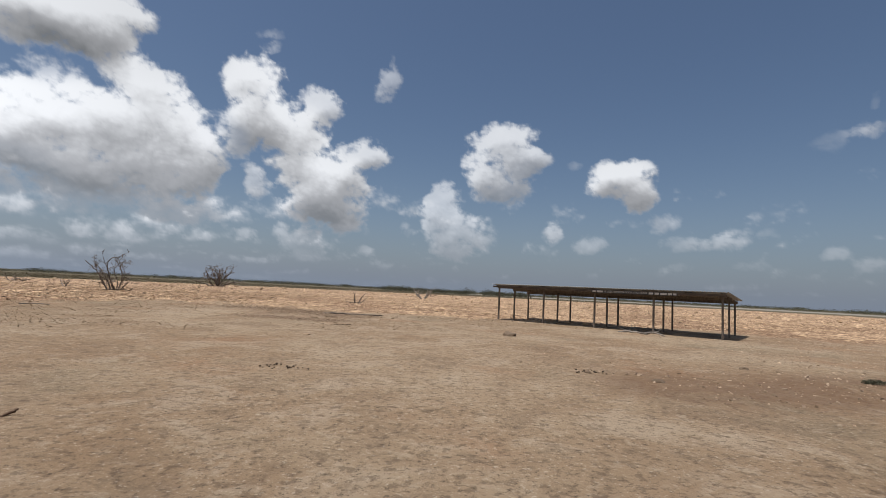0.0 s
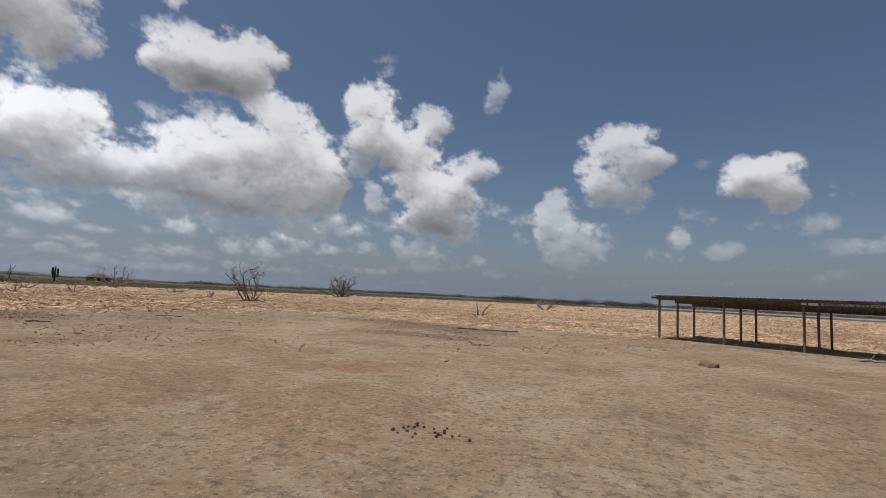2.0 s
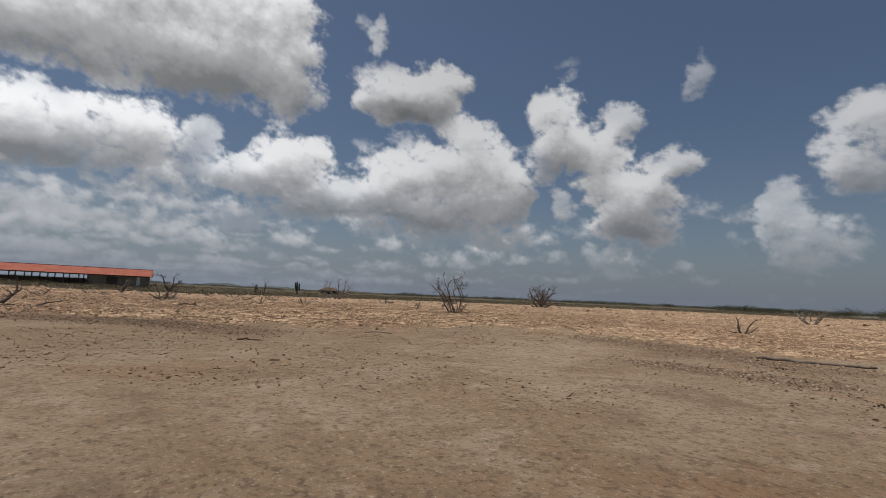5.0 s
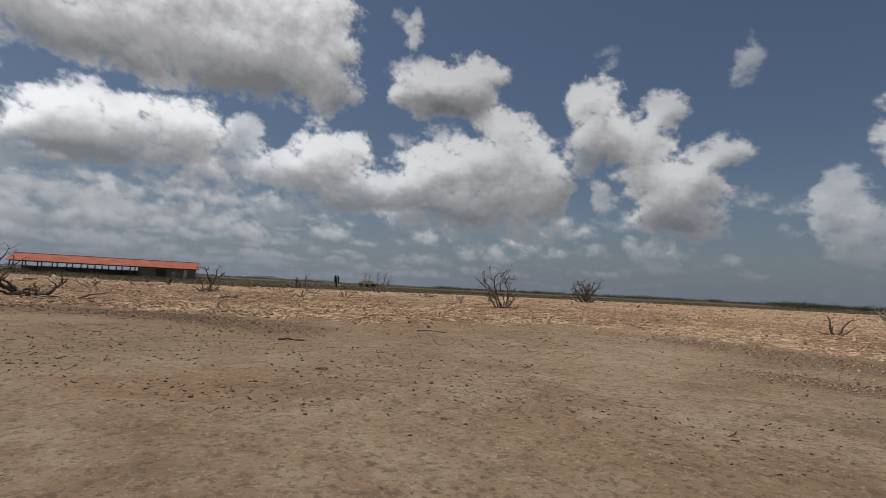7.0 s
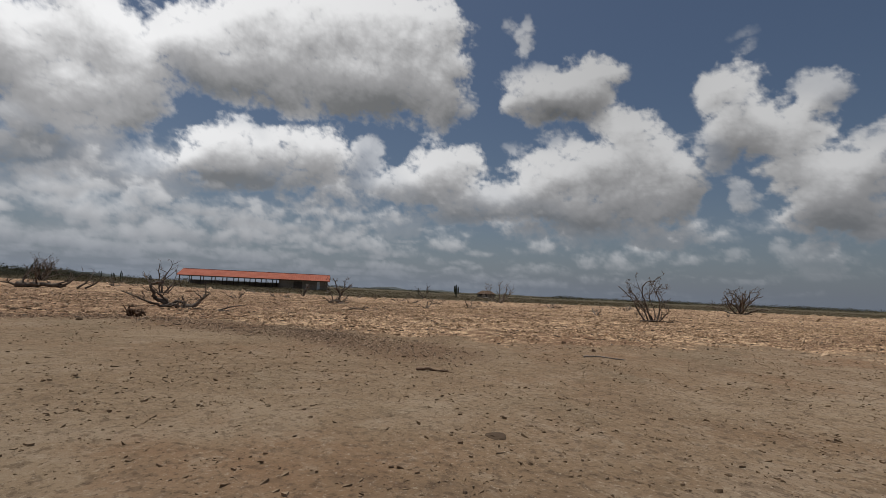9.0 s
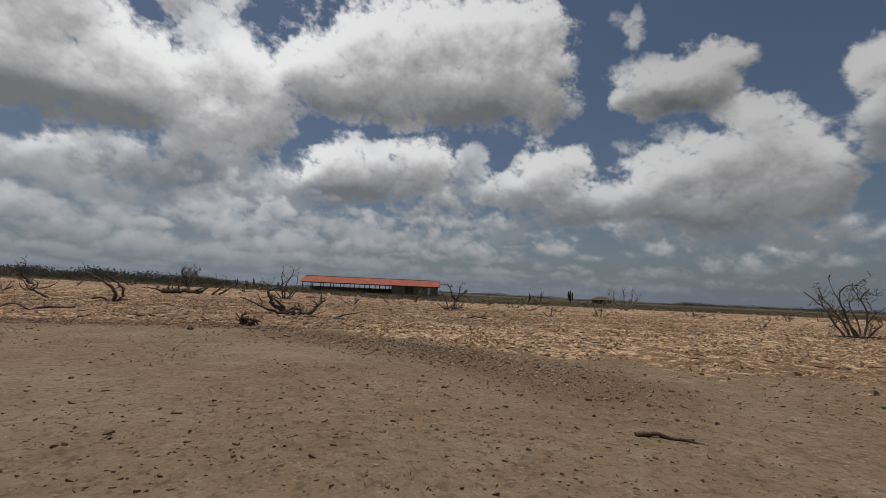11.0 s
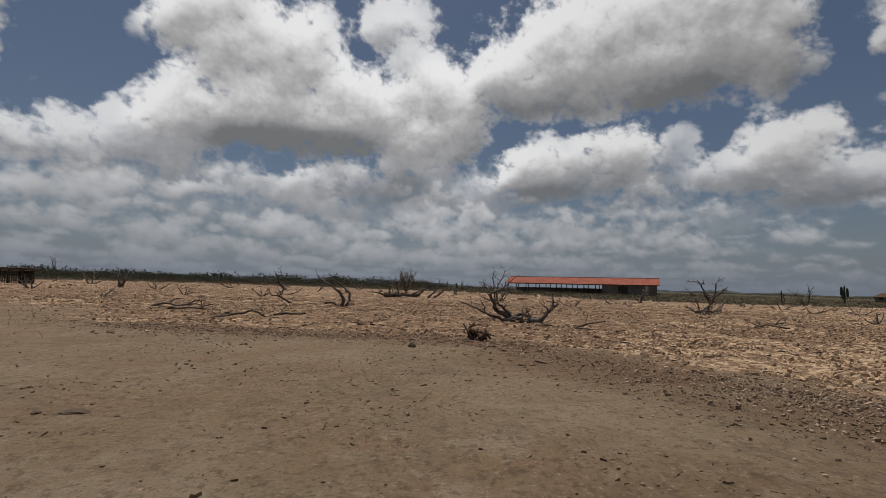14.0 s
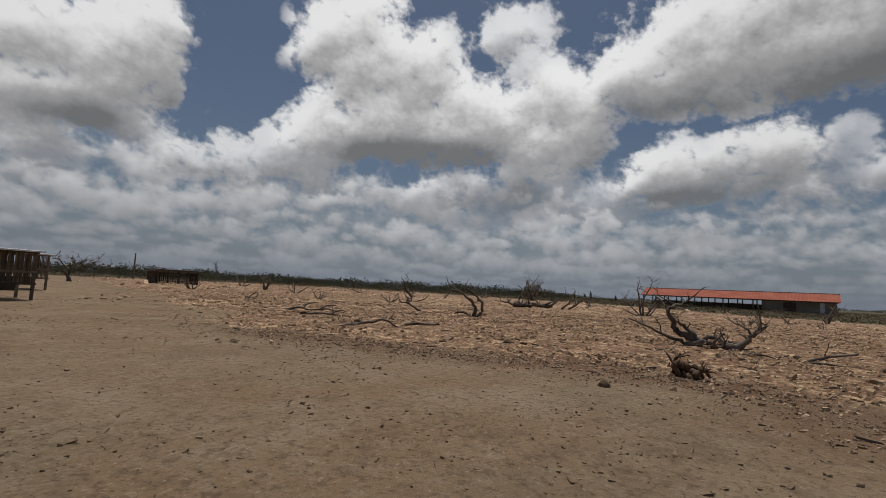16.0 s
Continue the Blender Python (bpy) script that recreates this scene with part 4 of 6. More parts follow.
# many-stemmed dead shrub standing alone
shaped_wood(-28.9, 42.7, 32, [
    (0.085, 0.03, (-0.55, 0.0, 0.0), (-1.0, 0.1, 0.8), (-1.45, 0.1, 1.7), (-2.1, 0.2, 2.35), (-2.5, 0.2, 2.7)),
    (0.085, 0.03, (-0.3, 0.1, 0.0), (-0.65, 0.2, 1.0), (-1.2, 0.3, 1.9), (-1.75, 0.2, 2.6)),
    (0.095, 0.03, (0.0, 0.0, 0.0), (-0.35, 0.0, 0.9), (-0.6, -0.1, 1.7), (-0.75, 0.0, 2.5), (-0.45, 0.0, 3.1), (0.2, 0.1, 3.2)),
    (0.09, 0.03, (0.3, 0.0, 0.0), (0.5, 0.1, 0.9), (0.5, 0.1, 1.7), (0.3, 0.2, 2.4), (0.7, 0.1, 3.0)),
    (0.075, 0.025, (0.5, -0.1, 0.0), (0.8, -0.2, 0.5), (1.15, -0.2, 0.9), (1.05, -0.1, 1.4)),
    (0.07, 0.025, (0.1, -0.2, 0.0), (-0.3, -0.5, 0.7), (-0.9, -0.7, 1.2), (-1.5, -0.8, 1.6)),
    (0.07, 0.025, (0.2, 0.3, 0.0), (0.2, 0.7, 0.9), (-0.2, 0.9, 1.9), (0.1, 1.0, 2.6)),
    (0.07, 0.03, (-0.9, -0.3, 0.05), (0.2, -0.3, 0.12), (1.5, -0.2, 0.06))],
    51, "many-stemmed leafless dead shrub standing on rubble", "dead_shrub", "dead shrub", None, "stem", 3, 5, size=0.92, stout=0.85)
# round twiggy dead tree farther off
dead_shrub(-46.1, 99.7, [(i * 47 + 8, 16 + 23 * (i % 3), 5.4 - 0.5 * (i % 2), 0.19) for i in range(13)], 57, "round leafless tree with a dense crown of grey twigs", "bare_tree", "tree", DEADWOOD, 3, 5, 0.36, 0.02)
# bare tree on the rubble
shaped_wood(-52.8, 29.2, 62, [
    (0.15, 0.05, (0.0, 0.0, 0.05), (0.15, 0.0, 0.7), (0.45, 0.1, 1.2), (0.6, 0.0, 1.9), (0.7, 0.0, 2.6)),
    (0.11, 0.04, (0.3, 0.0, 0.9), (-0.1, 0.1, 1.5), (-0.3, 0.0, 2.2), (-0.7, 0.1, 2.9)),
    (0.08, 0.03, (-0.5, 0.2, 0.05), (-0.7, 0.1, 0.8), (-1.1, 0.2, 1.5), (-1.5, 0.0, 2.1)),
    (0.09, 0.03, (0.5, 0.0, 1.4), (1.1, 0.1, 1.9), (1.5, 0.0, 2.4)),
    (0.12, 0.05, (-0.9, 0.0, 0.1), (-0.3, -0.2, 0.3), (0.5, -0.2, 0.25), (1.1, 0.0, 0.4)),
    (0.08, 0.03, (-0.8, -0.2, 0.05), (-1.2, -0.3, 0.4), (-1.6, -0.2, 0.6))],
    61, "bare dead tree with a tangle of roots at its foot", "dead_tree", "dead tree", level=3, many=5, size=0.82)
dead_shrub(-73.6, 69.5, [(140, 62, 4.0, 0.12), (-60, 28, 3.6, 0.14), (-110, 45, 3.6, 0.12), (60, 20, 3.4, 0.13), (150, 45, 3.4, 0.10), (-20, 50, 3.0, 0.1), (110, 70, 3.6, 0.1)],
           63, "wide spreading dead tree with bleached lower limbs", "dead_tree", "dead tree", PALEWOOD, 2, 6)
dead_shrub(-70.5, 16.5, [(180, 22, 3.4, 0.12), (0, 25, 3.0, 0.11), (160, 50, 2.8, 0.09), (20, 60, 2.6, 0.09), (90, 8, 3.5, 0.12), (200, 75, 2.2, 0.08)], 67, "bare dead tree with twisted stems", "dead_tree", "dead tree", None, 2, 5)
dead_shrub(-82.0, 36.5, [(30, 35, 2.2, 0.10), (0, 10, 2.4, 0.12), (200, 40, 2.0, 0.08)], 71, "small leaning dead tree at the edge of the grass", "dead_tree", "dead tree", None, 2, 4)
dead_shrub(-62.5, 22.3, [(20, 65, 1.2, 0.07), (190, 60, 1.3, 0.07), (100, 50, 1.0, 0.06), (-30, 75, 1.2, 0.06)], 73, "low tangle of dark dead branches", "dead_branches", "branches", None, 2, 4)
dead_shrub(-45.4, 34.4, [(70, 20, 0.7, 0.09), (10, 80, 1.1, 0.07), (190, 82, 0.9, 0.06)], 79, "broken dead stump with a log beside it", "dead_stump", "stump", None, 1, 2)
dead_shrub(-45.6, 39.6, [(40, 62, 1.4, 0.07), (200, 55, 1.2, 0.07), (10, 80, 1.5, 0.06), (150, 40, 0.8, 0.05)], 83, "low arched dead branches on the rubble", "dead_branches", "branches", None, 1, 4)
dead_shrub(-41.7, 26.0, [(10, 84, 1.1, 0.08), (200, 80, 0.8, 0.06), (300, 75, 0.6, 0.05)], 89, "short broken log on coral rubble", "broken_log", "log", None, 1, 2)
dead_shrub(-62.5, -5.8, [(10, 70, 0.9, 0.10), (190, 60, 0.9, 0.08), (100, 45, 0.8, 0.08), (60, 75, 1.0, 0.07)], 97, "dark heap of dead branches", "dead_branches", "branches", None, 2, 4)
dead_shrub(-66.5, -5.4, [(200, 25, 1.0, 0.09), (20, 78, 2.2, 0.08)], 101, "bent dead branch rising from the rubble", "dead_branches", "branches", None, 1, 2)
dead_shrub(-7.2, 42.0, [(80, 38, 1.1, 0.08), (-80, 42, 1.2, 0.07), (-60, 75, 0.9, 0.06), (80, 78, 0.9, 0.07)], 103, "low forked dead snag on pale rubble", "dead_snag", "dead tree", None, 1, 3)
dead_shrub(-2.8, 78.5, [(80, 50, 2.6, 0.12), (-70, 30, 2.2, 0.12), (-95, 50, 2.4, 0.10), (60, 75, 2.8, 0.10)], 107, "dead tree with low spreading limbs", "dead_tree", "dead tree", PALEWOOD, 2, 4)
dead_shrub(-92.5, 66.0, [(130, 40, 2.8, 0.12), (-30, 30, 3.2, 0.13), (200, 55, 2.4, 0.10)], 109, "leafless shrub at the edge of the grass", level=2, many=4)
dead_shrub(-54.0, 60.5, [(120, 60, 1.2, 0.07), (-60, 55, 1.1, 0.06), (30, 75, 1.2, 0.06)], 113, "low grey dead branches", "dead_branches", "branches", PALEWOOD, 2, 3)
dead_shrub(-2.0, 105.0, [(90, 20, 1.6, 0.10), (-80, 35, 1.3, 0.08)], 127, "grey forked stump on pale rubble", "dead_stump", "stump", DEADWOOD, 1, 3)
for i, (az, d, s) in enumerate(((118, 62, 1.0), (112, 78, 0.8), (124, 84, 1.1), (107, 95, 0.9), (103, 70, 0.7), (99, 88, 1.0), (95, 58, 0.6), (127, 58, 0.7), (121, 44, 0.5), (115, 50, 0.55),
                                 (70, 55, 0.5), (60, 66, 0.55), (52, 58, 0.45), (38, 66, 0.5), (30, 78, 0.5), (20, 70, 0.4), (47, 84, 0.7), (56, 92, 0.8), (88, 75, 0.9), (84, 92, 0.8))):
    x, y = bearing(az, d)
    rnd = random.Random(i + 300)
    dead_shrub(x, y, [(rnd.uniform(0, 360), rnd.uniform(25, 80), s * rnd.uniform(1.2, 2.4), s * rnd.uniform(0.07, 0.12)) for _ in range(4)], 400 + i,
               ("low tangle of grey dead branches", "dark dead branches on the rubble")[i % 2], "dead_branches", "branches", (PALEWOOD, DEADWOOD)[i % 2], 2, 3, group="dead branches strewn on the rubble")
rnd = random.Random(55)
for i in range(18):
    x, y = bearing(rnd.uniform(24, 92), rnd.uniform(42, 88))
    lie = rnd.uniform(0, 360)
    dead_shrub(x, y, [(lie + rnd.uniform(-40, 40) + 180 * (k % 2), rnd.uniform(62, 86), rnd.uniform(0.8, 1.8), rnd.uniform(0.045, 0.075)) for k in range(3)], 450 + i,
               "low crooked dead branches lying on pale rubble", "dead_branches", "branches", (DEADWOOD, PALEWOOD)[i % 3 == 0], 2, 3, group="dead branches strewn on the rubble")
dead_shrub(*bearing(121, 66), [(30, 10, 2.2, 0.17), (200, 32, 1.8, 0.13), (300, 38, 1.7, 0.12), (110, 45, 1.5, 0.10)], 131, "dark dead trunk with a tangle of stub limbs", "dead_snag", "dead tree", None, 3, 4)


dead_shrub(-103.5, 4.0, [(i * 30, 14 + 14 * (i % 3), 3.6, 0.12) for i in range(12)], 139, "grey round-crowned leafless bush on the skyline", "bare_tree", "tree", DEADWOOD, 3, 5, 0.3)
dead_shrub(*bearing(127.5, 130), [(20, 12, 4.6, 0.10), (200, 18, 4.2, 0.09), (110, 24, 3.8, 0.08), (290, 20, 4.4, 0.09)], 141, "thin bare tree rising above dark scrub", "bare_tree", "tree", None, 2, 4)
shaped_wood(*bearing(142.0, 62, (-22.0, 9.1)), 142, [
    (0.20, 0.10, (0.0, 0.0, 0.0), (-0.1, 0.0, 0.6), (0.1, 0.1, 1.2), (0.0, 0.0, 1.7)),
    (0.11, 0.03, (0.0, 0.0, 1.0), (0.7, 0.1, 1.6), (1.6, 0.0, 1.95), (2.9, 0.1, 1.75)),
    (0.10, 0.03, (0.0, 0.0, 1.2), (0.5, 0.4, 1.9), (1.2, 0.5, 2.3), (1.9, 0.6, 2.35)),
    (0.10, 0.03, (0.0, 0.0, 1.1), (-0.5, 0.0, 1.7), (-1.0, -0.2, 2.2), (-1.5, 0.0, 2.3)),
    (0.09, 0.03, (0.0, 0.0, 1.4), (0.2, -0.4, 2.0), (0.0, -0.8, 2.4))],
    137, "dark flat-topped thorn tree beside the drive", "thorn_tree", "tree", level=3, many=5)


# ---- the open shelter ----
def open_shelter(m, length, depth, rows, cols, front_z, back_z, label):
    """Origin at the foot of the front row's first post; x along the front, y to the back."""
    shed = thing("open_shelter", m, label, "shelter")
    fall = lambda y: front_z + (back_z - front_z) * y / depth
    for i in range(cols):
        for j in range(rows):
            x, y = length * i / (cols - 1), depth * j / (rows - 1)
            part("post", box(x - 0.04, y - 0.04, -0.2, x + 0.04, y + 0.04, fall(y) - 0.14, 0.006), TIMBER, shed)
    for j in range(rows):
        y = depth * j / (rows - 1)
        part("beam", box(-0.12, y - 0.035, fall(y) - 0.17, length + 0.12, y + 0.035, fall(y) - 0.03, 0.005), TIMBER, shed)
    for i in range(cols * 2 - 1):
        x = length * i / (cols * 2 - 2)
        bm = box(x - 0.025, -0.3, -0.05, x + 0.025, depth + 0.3, 0.0)
        for v in bm.verts:
            v.co.z += fall(v.co.y) - 0.012
        part("rafter", bm, TIMBER, shed)
    part("fascia", box(-0.22, -0.36, front_z - 0.12, length + 0.22, -0.325, front_z - 0.03, 0.004), DARKBOARD, shed, "dark weathered fascia board")
    # corrugated sheets, waves running down the fall
    width = (length + 0.5) / 8
    for s in range(8):
        x0 = -0.25 + s * width
        n = 44
        xs = np.linspace(x0 - 0.03, x0 + width + 0.03, n)
        lift = 0.018 * np.sin(xs * 2 * np.pi / 0.15) + (0.003 if s % 2 else 0.0)
        ys = np.array([-0.45, depth / 2, depth + 0.4])
        X, Y = np.meshgrid(xs, ys)
        Z = fall(Y) + lift[None, :] + 0.03
        top = np.stack([X.ravel(), Y.ravel(), Z.ravel()], 1)
        both = np.concatenate([top, top - (0, 0, 0.004)])
        k = (np.arange(2)[:, None] * n + np.arange(n - 1)[None, :]).ravel()
        f = np.stack([k, k + 1, k + n + 1, k + n], 1)
        rim = np.arange(n - 1)
        front = np.stack([rim, rim + 3 * n, rim + 3 * n + 1, rim + 1], 1)
        part("roof_sheet", mesh_of("roof_sheet", both, np.concatenate([f, f[:, ::-1] + 3 * n, front]), SHEET, True), None, shed, "corrugated weathered roof sheet")
    return shed


ux, uy = 12.2 - 3.4, 20.8 - 27.9
SHED_TURN = math.degrees(math.atan2(uy, ux))
shed = open_shelter(pose(3.4, 27.9, 0.0, 0, 0, SHED_TURN), math.hypot(ux, uy), 3.5, 3, 5, 1.96, 1.72,
                    "long open timber shelter with a corrugated roof on thin posts")

# sign along the shelter's front
sign = part("sign_board", box(5.6, -0.385, 1.765, 9.6, -0.362, 1.925, 0.004), SIGN, shed, "long dark sign board with pale capital letters")
curve = bpy.data.curves.new("lettering", "FONT")
curve.body, curve.size, curve.extrude, curve.align_y = "IS GESCHONKEN DOOR STICHTING", 0.125, 0.002, "CENTER"
text_ob = bpy.data.objects.new("lettering", curve)
scene.collection.objects.link(text_ob)
dg = bpy.context.evaluated_depsgraph_get()
letters = bpy.data.meshes.new_from_object(text_ob.evaluated_get(dg))
bpy.data.objects.remove(text_ob)
letters.materials.clear()
letters.materials.append(LETTER)
wide = max(v.co.x for v in letters.vertices)
for v in letters.vertices:
    v.co = (6.28 + v.co.x * 2.0 / wide, -0.389 - v.co.z, 1.845 + v.co.y)
part("lettering", letters, None, sign, "pale capital letters")
for x0, x1 in ((5.68, 5.84), (5.9, 6.2), (8.36, 8.56), (8.62, 8.8), (8.86, 9.14), (9.2, 9.36), (9.41, 9.55)):
    part("letter_bar", box(x0, -0.391, 1.80, x1, -0.386, 1.89), LETTER, sign, "pale painted bar")


# ---- the slatted shelter far down the drive ----
def slatted_shelter(m, length, depth, high, label):
    hut = thing("slatted_shelter", m, label, "shelter")
    for x in np.linspace(0, length, 5):
        for y in (0.0, depth):
            part("post", box(x - 0.06, y - 0.06, -0.3, x + 0.06, y + 0.06, high, 0.006), DARKBOARD, hut)
    n = 22
    for i in range(n):
        x = length * (i + 0.5) / n
        part("slat", box(x - 0.065, depth + 0.065, 0.0, x + 0.065, depth + 0.09, high - 0.3), DARKBOARD, hut)
    for x in (-0.08, length + 0.06):
        for i in range(12):
            y = depth * (i + 0.5) / 12
            part("slat", box(x, y - 0.075, 0.0, x + 0.02, y + 0.075, high - 0.25), DARKBOARD, hut)
    for z in (0.35, 1.0):
        part("rail", box(0.0, -0.1, z, length, -0.06, z + 0.1), DARKBOARD, hut)
    for z in (0.35, high - 0.5):
        part("rail", box(-0.05, depth + 0.09, z, length + 0.05, depth + 0.13, z + 0.1), DARKBOARD, hut)
    bm = box(-0.4, -0.6, high, length + 0.4, depth + 0.5, high + 0.07, 0.01)
    for v in bm.verts:
        v.co.z -= 0.1 * (v.co.y + 0.6)
    part("roof", bm, SHEET, hut, "flat weathered sheet roof")
    part("fascia", box(-0.4, -0.64, high - 0.18, length + 0.4, -0.6, high + 0.02), DARKBOARD, hut)
    return hut


x, y = bearing(134.5, 72, (-20.5, 10.0))
slatted_shelter(pose(x, y, floor_z(x, y), 0, 0, 134.5 + 28), 5.3, 2.4, 1.85, "dark slatted timber shelter with a flat roof")


# ---- the roofed hay feeder ----
def hay_feeder(m):
    feeder = thing("hay_feeder", m, "dark slatted hay feeder with a white roof and trough", "feeder", "hay feeders")
    L, W, H = 4.6, 2.0, 2.35
    for x in (0.1, L / 2, L - 0.1):
        for y in (0.1, W - 0.1):
            part("leg", box(x - 0.06, y - 0.06, -0.3, x + 0.06, y + 0.06, H, 0.008), FEEDERWOOD, feeder)
    for y in (0.03, W - 0.05):
        for i in range(19):
            x = 0.15 + (L - 0.3) * i / 18
            part("slat", box(x - 0.035, y, 0.75, x + 0.035, y + 0.02, H - 0.05), FEEDERWOOD, feeder)
        for z in (0.72, 1.3, H - 0.12):
            part("rail", box(0, y - 0.03, z, L, y, z + 0.1), FEEDERWOOD, feeder)
    for x in (0.03, L - 0.05):
        for i in range(9):
            y = 0.15 + (W - 0.3) * i / 8
            part("slat", box(x, y - 0.035, 0.75, x + 0.02, y + 0.035, H - 0.05), FEEDERWOOD, feeder)
    bm = box(0.0, -0.55, 0.45, L * 0.8, -0.05, 0.85)
    for v in bm.verts:
        if v.co.z < 0.6 and v.co.y < -0.3:
            v.co.y += 0.25
    part("trough", bm, TROUGH, feeder, "black feeding trough")
    n = 14
    ys = np.linspace(-0.25, W + 0.25, n)
    zs = H + 0.02 + 0.05 * np.sin(np.linspace(0, np.pi, n))
    top = [(x, y, z) for x in (-0.25, L + 0.15) for y, z in zip(ys, zs)]
    low = [(x, y, z - 0.07) for x, y, z in top]
    k = np.arange(n - 1)
    f = np.stack([k, k + 1, k + n + 1, k + n], 1)
    ends = np.concatenate([np.stack([k, k + 2 * n, k + 2 * n + 1, k + 1], 1), np.stack([k + n, k + n + 1, k + 3 * n + 1, k + 3 * n], 1)])
    rims = np.array([(0, n, 3 * n, 2 * n), (n - 1, 3 * n - 1, 4 * n - 1, 2 * n - 1)])
    part("roof", mesh_of("roof", np.array(top + low), np.concatenate([f, f[:, ::-1] + 2 * n, ends, rims]), WHITE), None, feeder, "curved white sheet roof")
    return feeder


FEEDER_TURN = 164.0  # long side towards the drive
for k, (px, py) in enumerate(((-39.66, -15.64), (-46.47, -24.11))):
    a = radians(FEEDER_TURN)
    fx, fy = px - 4.5 * math.cos(a) + 0.1 * math.sin(a), py - 4.5 * math.sin(a) - 0.1 * math.cos(a)
    m = pose(fx, fy, floor_z(px, py), 0, 0, FEEDER_TURN)
    if k == 0:
        feeder = hay_feeder(m)
    else:
        copy_thing(feeder, m)


# ---- the long red-roofed barn ----
def barn(a, b, ridge, eave, deep):
    """a, b: ends of the front eave line on the ground, seen left to right."""
    d = Vector((b[0] - a[0], b[1] - a[1], 0))
    L = d.length
    house = thing("barn", pose(a[0], a[1], floor_z(*a), 0, 0, math.degrees(math.atan2(d.y, d.x))), "long low open-sided barn with a red sheet roof", "barn")
    bays = 13
    wall_from = L * 0.66
    for i in range(bays + 1):
        x = L * i / bays
        if x < wall_from:
            for y in (0.25, deep - 0.25):
                part("post", box(x - 0.11, y - 0.11, -0.3, x + 0.11, y + 0.11, eave), TIMBER, house)
    part("beam", box(0, 0.14, eave - 0.3, L, 0.36, eave - 0.02), TIMBER, house)
    part("low_wall", box(0.2, deep - 0.35, -0.2, wall_from, deep - 0.15, 1.3), BLOCK, house, "low block wall")
    bm = box(wall_from, 0.3, -0.3, L - 0.2, 0.5, eave)
    part("wall", bm, BLOCK, house)
    part("wall", box(wall_from, deep - 0.5, -0.3, L - 0.2, deep - 0.3, eave), BLOCK, house)
    part("wall", box(wall_from - 0.1, 0.3, -0.3, wall_from + 0.1, deep - 0.3, eave), BLOCK, house)
    bm = bmesh.new()
    prof = [(0.3, -0.3), (deep - 0.3, -0.3), (deep - 0.3, eave), (deep / 2, ridge - 0.15), (0.3, eave)]
    lo = [bm.verts.new((L - 0.3, y, z)) for y, z in prof]
    hi = [bm.verts.new((L - 0.1, y, z)) for y, z in prof]
    bm.faces.new(lo[::-1]), bm.faces.new(hi)
    for k in range(5):
        bm.faces.new((lo[k], lo[(k + 1) % 5], hi[(k + 1) % 5], hi[k]))
    part("gable_wall", bm, BLOCK, house)
    part("door", box(L * 0.925, 0.24, 0.0, L * 0.945, 0.30, 2.1), WHITE, house, "white door")
    # flat dark board on the wall, drawn for the shade inside an opening
    part("dark_opening", box(L * 0.76, 0.26, 0.1, L * 0.82, 0.30, 2.0), DARKBOARD, house, "dark panel standing in for a shaded opening")
    # roof: two falls made of ribbed sheets
    for side in (0, 1):
        n = 240
        xs = np.linspace(-0.5, L + 0.5, n)
        rib = np.where(np.arange(n) % 4 == 0, 0.05, 0.0)
        y0, y1 = ((-0.6, deep / 2), (deep + 0.6, deep / 2))[side]
        low = np.stack([xs, np.full(n, y0), np.full(n, eave - 0.05) + rib], 1)
        top = np.stack([xs, np.full(n, y1), np.full(n, ridge) + rib], 1)
        v = np.concatenate([low, top, low - (0, 0, 0.08), top - (0, 0, 0.08)])
        k = np.arange(n - 1)
        f = np.concatenate([np.stack([k, k + 1, k + n + 1, k + n], 1), np.stack([k + 2 * n, k + 3 * n, k + 3 * n + 1, k + 2 * n + 1], 1), np.stack([k, k + 2 * n, k + 2 * n + 1, k + 1], 1)])
        part("roof", mesh_of("roof", v, f, RED_ROOF), None, house, "sun-faded red sheet roof")
    part("ridge_cap", box(-0.5, deep / 2 - 0.15, ridge + 0.02, L + 0.5, deep / 2 + 0.15, ridge + 0.10), RED_ROOF, house)
    return house


barn((-151.3, 28.4), (-136.0, 62.8), 4.15, 2.45, 9.0)


# ---- cacti, huts, pole and hills on the skyline ----
def column(line, r, ribs=9):
    """A ribbed cactus stem along a line."""
    verts, faces, n = [], [], len(line)
    k = ribs * 2
    for i, c in enumerate(line):
        s = i / (n - 1)
        rr = r * (0.85 + 0.3 * math.sin(math.pi * min(1, s * 0.9 + 0.1))) * (1 if i < n - 1 else 0.35)
        for j in range(k):
            a = 2 * math.pi * j / k
            q = rr * (1.0 if j % 2 else 0.82)
            verts.append(c + Vector((math.cos(a) * q, math.sin(a) * q, 0)))
    for i in range(n - 1):
        for j in range(k):
            a, b = i * k + j, i * k + (j + 1) % k
            faces.append((a, b, b + k, a + k))
    me = bpy.data.meshes.new("stem")
    me.from_pydata([tuple(v) for v in verts], [], faces + [tuple(range((n - 1) * k, n * k))])
    me.materials.append(CACTUS)
    return me


